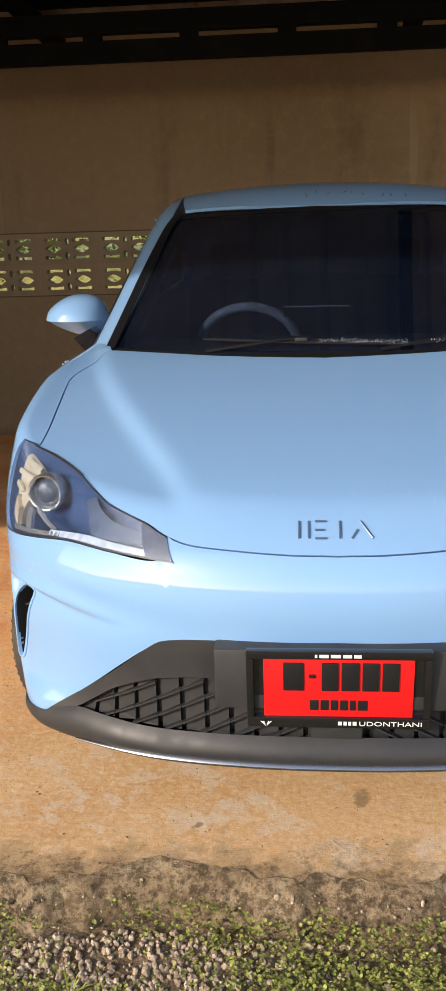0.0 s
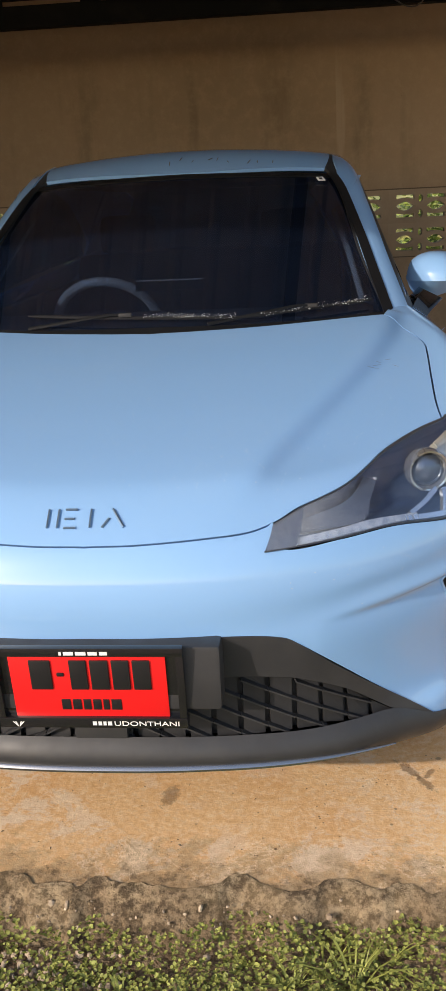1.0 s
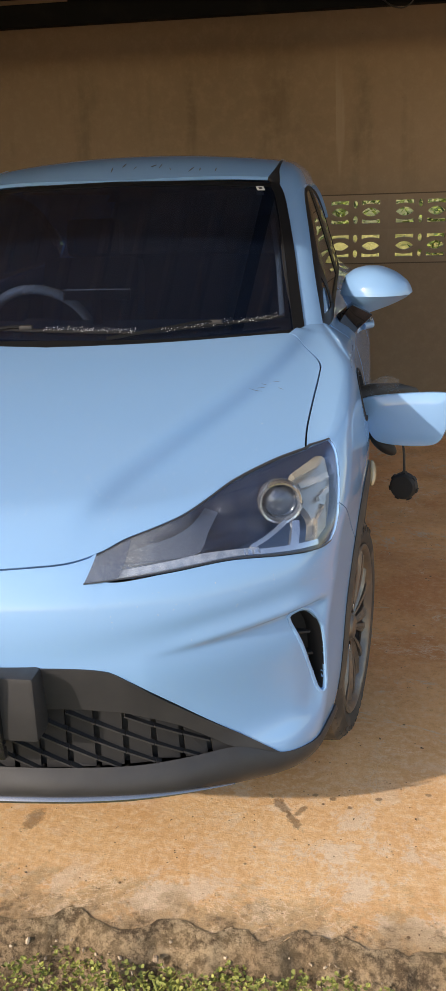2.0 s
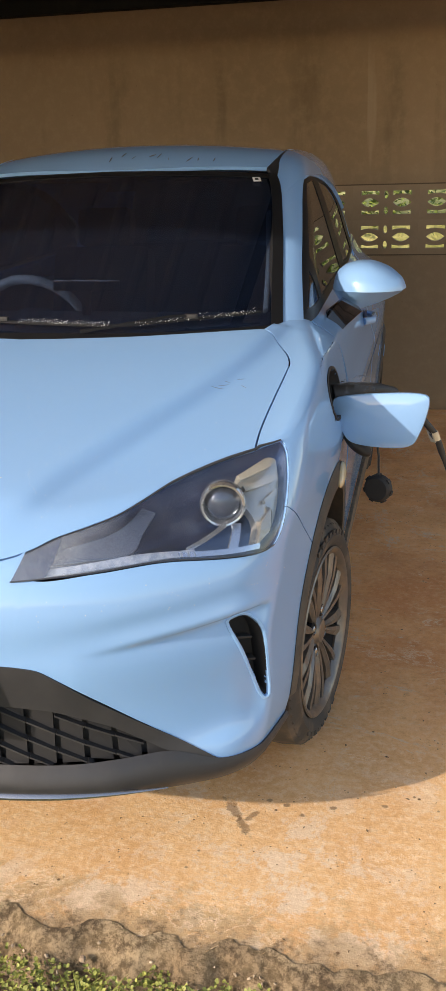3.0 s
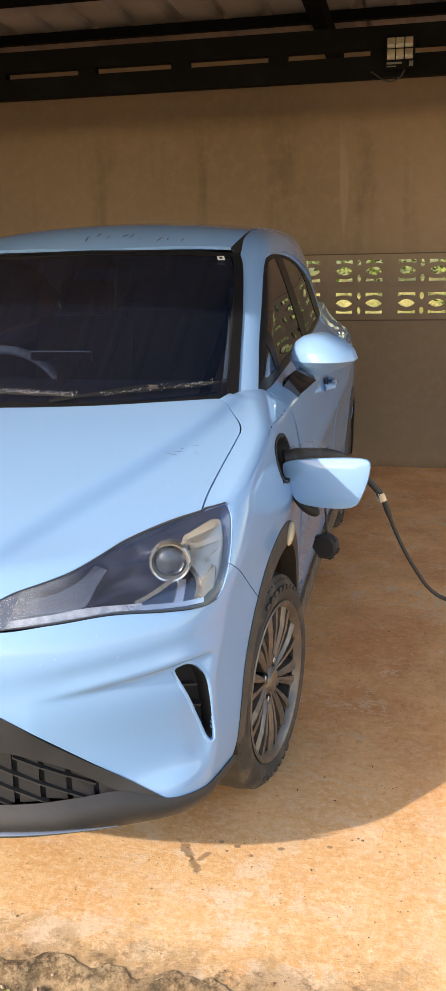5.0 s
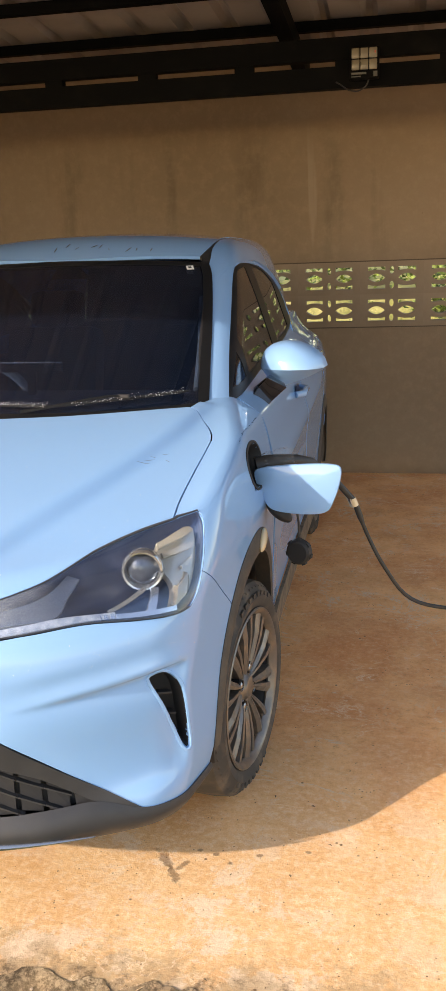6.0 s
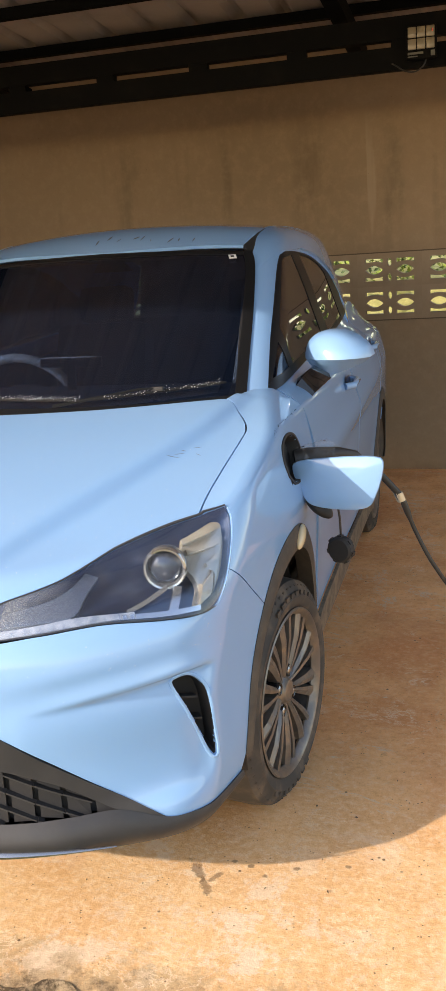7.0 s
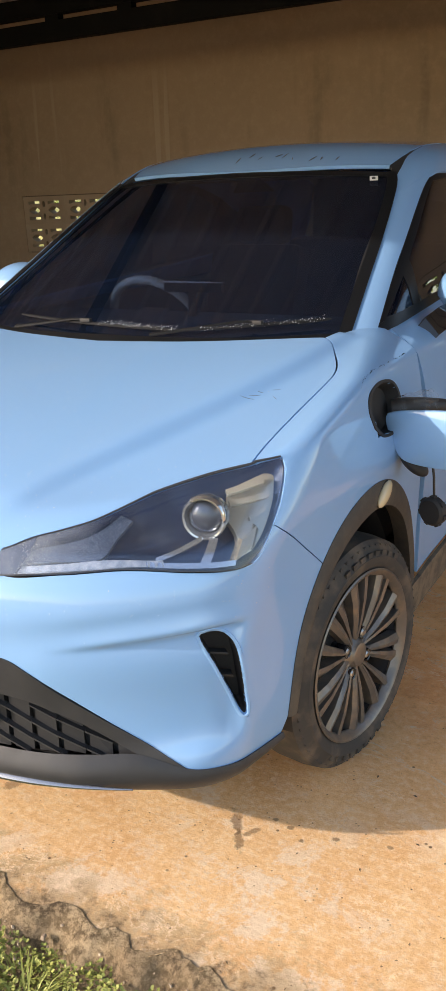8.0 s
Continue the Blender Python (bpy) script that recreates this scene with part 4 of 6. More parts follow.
for s in (1, -1):
    side = (lambda p: p) if s > 0 else mirrored
    kw = dict(solid=cabin, along=0)
    g = skin("side", [(1.30, 1.082), (2.0, 1.108)], [(1.70, 1.402), (1.8, 1.428), (1.95, 1.436)], [(1.30, 1.082), (1.32, 1.22), (1.70, 1.402)], [(2.0, 1.108), (1.99, 1.30), (1.95, 1.436)], n=20, m=20, out=-0.004, solid=cabin)
    panel("side_window", [side(g)], glass, car, "dark tinted side window", thick=0.004)
    g = skin("side", [(1.06, 1.078), (1.27, 1.082)], [(1.11, 1.098), (1.28, 1.19)], n=8, m=8, out=-0.004, solid=cabin)
    panel("quarter_light", [side(g)], glass, car, "small dark quarter light", thick=0.004)
    g = skin("side", [(2.12, 1.118), (2.66, 1.14)], [(2.06, 1.432), (2.35, 1.405), (2.56, 1.350)], None, [(2.66, 1.14), (2.65, 1.25), (2.56, 1.350)], n=20, m=20, out=-0.004, solid=cabin)
    panel("side_window", [side(g)], glass, car, "dark tinted rear side window", thick=0.004)
    # black seals and pillars round the glass
    strips = [
        ([(1.0, 1.052), (2.98, 1.148)], [(1.03, 1.082), (2.9, 1.160)], 40, 4),
        ([(1.0, 1.064), (1.30, 1.215), (1.70, 1.428), (1.82, 1.452), (2.05, 1.458), (2.35, 1.432), (2.62, 1.366), (2.9, 1.24)], [(1.06, 1.076), (1.31, 1.195), (1.70, 1.398), (1.82, 1.424), (2.05, 1.430), (2.35, 1.402), (2.58, 1.335), (2.86, 1.20)], 50, 4),
        ([(1.265, 1.08), (1.325, 1.08)], [(1.265, 1.19), (1.345, 1.235)], 4, 8),
        ([(1.985, 1.105), (2.135, 1.115)], [(1.93, 1.44), (2.075, 1.436)], 6, 14),
        ([(2.64, 1.13), (2.95, 1.148)], [(2.54, 1.37), (2.80, 1.27)], 10, 10),
    ]
    for b, t, nn, mm in strips:
        g = skin("side", b, t, n=nn, m=mm, out=-0.0015, solid=cabin)
        panel("window_seal", [side(g)], satin_black, car, lip=0.006)

    g = coons(spline([(2.92, 80), (3.5, 80)], 16), spline([(3.08, 42), (3.28, 42)], 16), spline([(2.92, 80), (2.96, 66), (3.08, 42)], 16), spline([(3.5, 80), (3.44, 60), (3.28, 42)], 16))
    panel("rear_pillar", [side(on_section(g[..., 0], g[..., 1], -0.003))], paint, car)

# tail: closes the body behind
def rear_place(x, z, solid):
    low, high = np.full(x.shape, 1.5), np.full(x.shape, 4.2)
    for _ in range(34):
        mid = (low + high) / 2
        inside = solid(x, mid, z) < 0
        low, high = np.where(inside, mid, low), np.where(inside, high, mid)
    return np.stack([x, low, z], -1)


g = coons(spline([(-0.74, 0.36), (0.74, 0.36)], 30), spline([(-0.62, 1.13), (0, 1.14), (0.62, 1.13)], 30), spline([(-0.74, 0.36), (-0.76, 0.7), (-0.62, 1.13)], 20), spline([(0.74, 0.36), (0.76, 0.7), (0.62, 1.13)], 20))
panel("tailgate", [rear_place(g[..., 0], g[..., 1], lower_body)], paint, car)
g = coons(spline([(-0.60, 1.12), (0.60, 1.12)], 24), spline([(-0.46, 1.44), (0.46, 1.44)], 24), spline([(-0.60, 1.12), (-0.46, 1.44)], 12), spline([(0.60, 1.12), (0.46, 1.44)], 12))
panel("rear_window", [rear_place(g[..., 0], g[..., 1], cabin)], glass, car, thick=0.004)

for o in [c for c in car.children if c.data and c.data.materials[0] == glass]:
    o.visible_shadow = False

# black lower nose: trim, lip, grille
g = skin("round", [(0, 0.487), (16.6, 0.485), (22.1, 0.476), (25.8, 0.462), (31.1, 0.423), (35.5, 0.373), (38.3, 0.342), (43.8, 0.305)],
         [(0, 0.584), (15.2, 0.580), (22.3, 0.568), (25.2, 0.544), (29.7, 0.484), (35.1, 0.415), (39.5, 0.362), (43.9, 0.306)], n=70, m=12, out=0.003)
panel("grille_surround", [g, mirrored(g)], black_plastic, car, lip=0.045)
low = [(0, 0.268), (14, 0.268), (24, 0.263), (31.4, 0.256), (37, 0.256), (43.6, 0.256), (50.3, 0.258), (58.3, 0.266)]
up = [(0, 0.352), (6.3, 0.351), (17.8, 0.347), (25.3, 0.343), (32.9, 0.345), (38.3, 0.343), (43.9, 0.308), (47.8, 0.299), (52.3, 0.292), (58.4, 0.289)]
prof = np.sin(np.linspace(0, np.pi, 14))[:, None] * (0.026 - 0.020 * np.clip((np.linspace(0, 57, 80) - 30) / 14, 0, 1))[None, :] + 0.004
g = skin("round", low, up, n=80, m=14, out=prof)
under = g[:1].copy()
under2 = under + np.array([0, 0.10, 0.03]) * np.ones_like(under)
under2[..., 0] *= 0.9
g = np.concatenate([under2, g], 0)
panel("front_lip", [g, mirrored(g)], black_plastic, car, "black plastic front lip with a chrome strip", lip=0.02)


# ---- car: lamps ----
def surf(theta, z, out=0.0, side=1):
    """A point on the nose, with its outward normal, and the directions across and up its surface."""
    p = on_body("round", np.array([theta]), np.array([z]))
    nn = normals(p)[0]
    p = Vector(p[0] + nn * out)
    nn = Vector(nn)
    if side < 0:
        p.x, nn.x = -p.x, -nn.x
    across = Vector((0, 0, 1)).cross(nn).normalized()
    return p, nn, across, nn.cross(across)


def basis(p, nn, across, up):
    """A pose whose local x runs across, y outwards, z up."""
    m = Matrix((across, nn, up)).transposed().to_4x4()
    m.translation = p
    return m


def merge_tubes(lines, r, sides=8, flat=1.0):
    bm = bmesh.new()
    for l in lines:
        tube(bm, l, r, sides, flat=flat)
    return bm


for s in (1, -1):
    side = (lambda p: p) if s > 0 else mirrored
    nn_, mm_ = 60, 24
    uu, vv = np.meshgrid(np.linspace(0, 1, nn_), np.linspace(0, 1, mm_))
    deep = 0.0012 - 0.0072 * np.clip((uu - 0.07) * 9, 0, 1) - 0.070 * (np.clip(np.sin(np.pi * vv), 0, 1) ** 0.5) * np.clip((uu - 0.08) * 3, 0, 1) ** 0.7 * np.clip((1 - uu) * 9, 0, 1) ** 0.6
    args = dict(n=nn_, m=mm_)
    lamp = panel("headlamp", [side(skin("round", LAMP_LOW, LAMP_UP, [LAMP_LOW[0], LAMP_UP[0]], LAMP_OUT, out=deep, **args))], smoke, car, "headlamp bowl with projector behind a clear cover", lip=0)
    cover = skin("round", LAMP_LOW, LAMP_UP, [LAMP_LOW[0], LAMP_UP[0]], LAMP_OUT, out=0.0035, **args)
    panel("cover", [side(cover)], clear, lamp, "clear lamp cover with dust", thick=0.0025).visible_shadow = False
    tip = skin("round", LAMP_LOW, LAMP_UP, [LAMP_LOW[0], LAMP_UP[0]], LAMP_OUT, out=0.0020, **args)
    panel("lamp_tip", [side(tip[:, :8])], smoke, lamp, "smoky inner end of the lamp", lip=0.006)
    # dark rim round the cover; along the top it stands for a thin shadow
    for curve_pts, w in ((LAMP_UP, -0.0016), (LAMP_LOW, 0.0022)):
        a = spline(curve_pts, 60, 0)
        b = a + np.array([0.0, w])
        g = coons(a, b, spline([a[0], b[0]], 3), spline([a[-1], b[-1]], 3))
        p = on_body("round", g[..., 0], g[..., 1])
        panel("rim", [side(p + normals(p) * 0.0042)], lamp_edge, lamp, lip=0.003)
    # projector: ring, lens, hood
    p, nn, ac, up = surf(49.0, 0.823, -0.016, s)
    aim = Vector((0.22 * s, -0.96, 0.05)).normalized()
    q = aim.to_track_quat("Z", "Y").to_matrix().to_4x4()
    q.translation = p
    bm = lathe([(-0.03, 0.030), (-0.012, 0.034), (0.0, 0.037), (0.006, 0.0395), (0.007, 0.0435), (0.002, 0.0465), (-0.006, 0.047), (-0.03, 0.045)], 40, "z")
    bmesh.ops.transform(bm, matrix=q, verts=bm.verts)
    part("projector_ring", bm, ring_metal, lamp, "bright projector ring")
    bm = lathe([(0.008, 0.0005), (0.0072, 0.012), (0.004, 0.022), (-0.002, 0.031), (-0.010, 0.036)], 36, "z")
    bmesh.ops.transform(bm, matrix=q, verts=bm.verts)
    part("projector_lens", bm, lens_glass, lamp, "round dark projector lens")
    # flat bright bars: two struts under the projector, the sill below them, and three steps in the outer reflector
    for name, lo, hi, d, mat in (("strut", [(42.2, 0.757), (44.8, 0.768), (48.0, 0.785)], [(42.2, 0.765), (44.8, 0.776), (48.2, 0.794)], -0.008, ring_metal),
                                 ("strut", [(47.2, 0.747), (48.5, 0.747)], [(49.0, 0.788), (50.0, 0.786)], -0.008, ring_metal),
                                 ("sill", [(41.0, 0.750), (46.0, 0.740), (51.4, 0.733)], [(41.0, 0.759), (46.0, 0.750), (51.6, 0.743)], -0.006, ring_metal),
                                 ("step", [(52.7, 0.857), (58.0, 0.870)], [(52.7, 0.866), (58.2, 0.881)], -0.012, silver),
                                 ("step", [(52.6, 0.837), (58.0, 0.842)], [(52.6, 0.846), (58.2, 0.853)], -0.010, silver),
                                 ("step", [(54.6, 0.808), (57.0, 0.818)], [(54.6, 0.815), (57.2, 0.827)], -0.010, silver)):
        panel(name, [side(skin("round", lo, hi, n=14, m=5, out=d))], mat, lamp, "bright lamp bar", lip=0.010)
    g = skin("round", [(51.6, 0.741), (54.6, 0.751)], [(53.0, 0.870), (60.3, 0.899)], [(51.6, 0.741), (52.6, 0.785), (51.9, 0.825), (53.0, 0.870)], [(54.6, 0.751), (56.8, 0.790), (58.7, 0.832), (60.3, 0.899)], n=12, m=40, out=-0.024)
    panel("reflector", [side(g)], silver, lamp, "stepped outer reflector", lip=0.02)
    g = skin("round", [(51.5, 0.739), (54.0, 0.757)], [(53.0, 0.778), (55.4, 0.798)], n=8, m=60, out=-0.013 - 0.0011 * np.repeat((np.arange(60) % 4 < 2)[:, None], 8, 1))
    panel("reflector", [side(g)], silver, lamp, "finely ribbed reflector patch", lip=0.012)
    # daytime light: a pale frosted bar along the foot and two smoky steps above it
    panel("light_bar", [side(skin("round", [(22.4, 0.744), (31.2, 0.749), (38.6, 0.752), (43.0, 0.747)], [(22.9, 0.755), (31.2, 0.762), (36.5, 0.766), (43.0, 0.759)], n=24, m=5, out=-0.006))], frosted, lamp, "pale frosted light bar", lip=0.010)
    g = skin("round", [(23.6, 0.764), (30.0, 0.767), (35.4, 0.769), (37.8, 0.800), (40.0, 0.828)], [(24.4, 0.780), (29.0, 0.791), (33.0, 0.800), (35.8, 0.814), (38.6, 0.838)], n=30, m=6, out=-0.014)
    panel("light_guide", [side(g)], guide, lamp, "smoky daytime light guide", lip=0.012)

# ---- bumper vents ----
for s in (1, -1):
    side = (lambda p: p) if s > 0 else mirrored
    loop = vent_loop
    metric = loop * np.array([0.0155, 1.0])
    along = np.roll(metric[:-1], -1, 0) - np.roll(metric[:-1], 1, 0)
    out_w = np.stack([along[:, 1], -along[:, 0]], 1) / np.linalg.norm(along, axis=1)[:, None]
    out_w *= np.sign(((metric[:-1] - metric[:-1].mean(0)) * out_w).sum())
    out_w = np.concatenate([out_w, out_w[:1]])
    bm = bmesh.new()
    rows = []
    for off, d in ((-0.004, 0.0085), (0.0022, 0.0075), (0.0034, 0.0045), (0.0022, 0.0012), (-0.006, 0.0)):
        q = (metric + out_w * d) / np.array([0.0155, 1.0])
        p = on_body("round", q[:, 0], q[:, 1])
        rows.append([bm.verts.new(tuple(v * np.array([s, 1, 1]))) for v in p + normals(p) * off])
    for a, b in zip(rows, rows[1:]):
        for i in range(59):
            bm.faces.new((a[i], a[i + 1], b[i + 1], b[i]))
    rim_bm, bm, rows = bm, bmesh.new(), []
    p = on_body("round", loop[:, 0], loop[:, 1])
    nrm = normals(p)
    c = p.mean(0)
    back = nrm.mean(0) / np.linalg.norm(nrm.mean(0))
    for off, shrink in ((-0.002, 1.02), (-0.012, 0.97), (-0.045, 0.84)):
        rows.append([bm.verts.new(tuple((c + (pp - c) * shrink + back * off) * np.array([s, 1, 1]))) for pp in p])
    for a, b in zip(rows, rows[1:]):
        for i in range(59):
            bm.faces.new((a[i], a[i + 1], b[i + 1], b[i]))
    bm.faces.new(rows[-1][:-1])
    vent = part("bumper_vent", bm, matt_black, car, "black vent insert")
    part("vent_rim", rim_bm, paint, vent, "rolled blue edge round the vent")
    for z, w in ((0.548, 0.032), (0.492, 0.024)):
        th0 = np.interp(z, [0.43, 0.515, 0.60], [49.8, 47.6, 46.2])
        th1 = np.interp(z, [0.43, 0.54, 0.60], [50.6, 50.1, 49.5])
        pt, k, ac, up = surf((th0 + th1) / 2 + 0.2, z, -0.016, s)
        bm = boxes(-w / 1.6, w / 1.6, -0.016, 0.006, -0.0025, 0.0025, 0.001, basis(pt, k, ac, up) @ pose(0, 0, 0, 0, 14 * s, 0))
        part("slat", bm, matt_black, vent)

# ---- grille ----
g = skin("round", [(0, 0.335), (17.8, 0.332), (32.9, 0.334), (38.4, 0.336)], [(0, 0.495), (16.6, 0.492), (22.1, 0.484), (25.8, 0.468), (31.1, 0.430), (35.5, 0.380), (38.4, 0.342)], n=50, m=10, out=-0.028)
grille = panel("grille", [g, mirrored(g)], matt_black, car, "black dummy grille of diamond plates and slanting ribs", lip=0)
top_of = curve([(0, 0.487), (16.6, 0.485), (22.1, 0.476), (25.8, 0.462), (31.1, 0.423), (35.5, 0.373), (38.3, 0.342)])
STEP, ROW, DROP = 3.45, 0.041, 0.029
LOWS = 0.336


def facet(th, z, s):
    """One plate of the grille, cut where it meets the border."""
    corners = []
    # gaps at the plate's sides stand in for shadows cast by upright ribs
    for t, zz, out in ((th + 0.36, z, -0.018), (th + STEP - 0.36, z - DROP * 0.9, -0.018), (th + STEP - 0.36, z - DROP * 0.9 - ROW * 0.97, -0.013), (th + 0.36, z - ROW * 0.97, -0.013)):
        corners.append((t, min(max(zz, LOWS), float(top_of(t)) - 0.001), out))
    if corners[0][1] - corners[3][1] < 0.006 and corners[1][1] - corners[2][1] < 0.006:
        return
    face = [surf(t, zz, out, s)[0] for t, zz, out in corners]
    back = [surf(t, zz, -0.028, s)[0] for t, zz, out in corners]
    if s < 0:
        face, back = face[::-1], back[::-1]
    bm = bmesh.new()
    f, k = [bm.verts.new(v) for v in face], [bm.verts.new(v) for v in back]
    bm.faces.new(f)
    for i in range(4):
        j = (i + 1) % 4
        bm.faces.new((f[j], f[i], k[i], k[j]))
    bmesh.ops.recalc_face_normals(bm, faces=bm.faces)
    plate_ob = part("facet", bm, matt_black, grille, smooth=False)
    # a thin slanting rib along the foot
    (t0, z0, _), (t1, z1, _) = corners[3], corners[2]
    z0, z1 = max(z - ROW, LOWS), max(z - DROP - ROW, LOWS)
    if z0 < float(top_of(t0)) - 0.004 and z1 < float(top_of(t1)) - 0.002 and z0 - z1 > 0.004:
        (p0, k0, _, _), (p1, _, _, _) = surf(t0 - 0.36, z0, -0.002, s), surf(t0 - 0.36 + (STEP - 0.1) * (z0 - z1) / DROP, z1, -0.002, s)
        d = p1 - p0
        a = d.normalized()
        part("rib", boxes(-d.length / 2, d.length / 2, -0.014, 0.0, -0.0018, 0.0018, 0.0, basis((p0 + p1) / 2, k0, a, a.cross(k0))), black_plastic, plate_ob, smooth=False)


for s in (1, -1):
    for i in range(-5, 6):
        th = 21.5 + STEP * (i - 1)
        if th < 0.4 or th > 37.0:
            continue
        z = LOWS + (0.347 - DROP * i - LOWS) % ROW
        while z - ROW < float(top_of(th)) + 0.02:
            facet(th, z, s)
            z += ROW

# lip chrome strip
l = [surf(t, np.interp(t, [0, 14, 24, 34, 38], [0.292, 0.292, 0.288, 0.283, 0.281]), 0.027) [0] for t in np.linspace(0, 37.5, 40)]
l = [Vector((-p.x, p.y, p.z)) for p in l[:0:-1]] + l
k = len(l)
part("chrome_strip", merge_tubes([l], [0.002 + 0.0068 * min(1, 6 * min(i, k - 1 - i) / k) for i in range(k)], 8, 0.8), strip_metal, car, "dull chrome strip along the front lip")

# ---- number plate with its bracket, frame and print ----
bm = boxes(-0.255, 0.255, -0.195, -0.13, 0.447, 0.583, 0.010)
bracket = part("plate_bracket", bm, black_plastic, car, "black plastic plate mount")
bm = bmesh.new()
TILT_M = Matrix.Translation((0, -0.193, 0.50)) @ Matrix.Rotation(radians(6), 4, "X")
for x0, x1, z0, z1 in ((-0.187, 0.187, 0.075, 0.093), (-0.187, 0.187, -0.090, -0.066), (-0.187, -0.172, -0.066, 0.075), (0.172, 0.187, -0.066, 0.075)):
    box(bm, x0, x1, -0.016, 0.0, z0, z1, 0.003, TILT_M)
box(bm, -0.178, 0.178, -0.004, 0.004, -0.080, 0.084, 0.0, TILT_M)
plate_frame = part("plate_frame", bm, gloss_black, bracket, "black plastic plate frame with white print")
plate = part("number_plate", boxes(-0.152, 0.152, -0.009, -0.005, -0.068, 0.074, 0.0015, TILT_M), red_plate, bracket, "red number plate with black bars")
for x0, w in ((-0.112, 0.042), (-0.060, 0.014), (-0.034, 0.034), (0.006, 0.036), (0.048, 0.034), (0.088, 0.034)):
    z0, z1 = (-0.002, 0.064) if w > 0.02 else (0.028, 0.036)
    part("bar", boxes(x0, x0 + w, -0.0125, -0.008, z0, z1, 0.002, TILT_M), plate_black, plate, "black bar in place of a character")
for x0, w in ((-0.058, 0.018), (-0.036, 0.017), (-0.015, 0.015), (0.004, 0.016), (0.024, 0.012), (0.040, 0.020)):
    part("bar", boxes(x0, x0 + w, -0.0105, -0.008, -0.050, -0.026, 0.001, TILT_M), plate_black, plate, "black bar in place of a character")
for x0, x1 in ((-0.048, -0.043), (-0.039, -0.020), (-0.016, 0.004), (0.008, 0.026), (0.030, 0.045)):
    part("print_bar", boxes(x0, x1, -0.0172, -0.015, 0.080, 0.087, 0.0, TILT_M), white_ink, plate_frame)
for x0, x1 in ((0.000, 0.008), (0.011, 0.018), (0.021, 0.027), (0.030, 0.038)):
    part("print_bar", boxes(x0, x1, -0.0172, -0.015, -0.082, -0.0735, 0.0, TILT_M), white_ink, plate_frame)
bm = bmesh.new()
for dx in (-1, 1):
    for w in (0.004, 0.009):
        q = [bm.verts.new(TILT_M @ Vector((-0.148 + dx * a, -0.0172, z))) for a, z in ((0.001, -0.083), (w, -0.074), (w + 0.003, -0.074), (0.001, -0.0865))]
        bm.faces.new(q)
part("print_mark", bm, white_ink, plate_frame, "small white wing-like mark", smooth=False)


def lettering(name, text, size, m, mat, parent, depth=0.0004, label=""):
    cu = bpy.data.curves.new(name, "FONT")
    cu.body, cu.size, cu.extrude, cu.align_x = text, size, depth, "LEFT"
    tmp = new(name, cu)
    me = bpy.data.meshes.new_from_object(tmp.evaluated_get(bpy.context.evaluated_depsgraph_get()))
    bpy.data.objects.remove(tmp)
    me.transform(m)
    me.materials.append(mat)
    ob = new(name, me)
    ob.parent = parent
    return tagged(ob, label)


lettering("print", "UDONTHANI", 0.0150, TILT_M @ pose(0.042, -0.0172, -0.0825, 90) @ Matrix.Diagonal((1.42, 1.0, 1.0, 1.0)), white_ink, plate_frame, 0.0003, "white capital letters")
part("plate_step", boxes(-0.055, 0.055, -0.150, -0.11, 0.352, 0.425, 0.006), black_plastic, bracket)

# badge on the hood: plain raised strokes
def hood_bar(x0, z0, x1, z1, r):
    pts = []
    for t in np.linspace(0, 1, 4):
        p = on_body("front", np.array([x0 + (x1 - x0) * t]), np.array([z0 + (z1 - z0) * t]))
        nn = normals(p)[0]
        pts.append(Vector(p[0] + nn * 0.002))
    return tube(bmesh.new(), pts, r, 6)


R = 0.0026
zb, zt = 0.791, 0.817
for x0, z0, x1, z1 in ((-0.078, zb, -0.078, zt), (-0.058, zb, -0.058, zt), (-0.045, zt, -0.022, zt), (-0.045, 0.804, -0.026, 0.804), (-0.045, zb, -0.022, zb),
                       (0.006, zb, 0.006, zt), (0.048, zt, 0.072, zb), (0.030, zb, 0.042, 0.804)):
    part("badge_bar", hood_bar(x0, z0, x1, z1, R), badge_blue, car, "raised blue grey badge stroke")


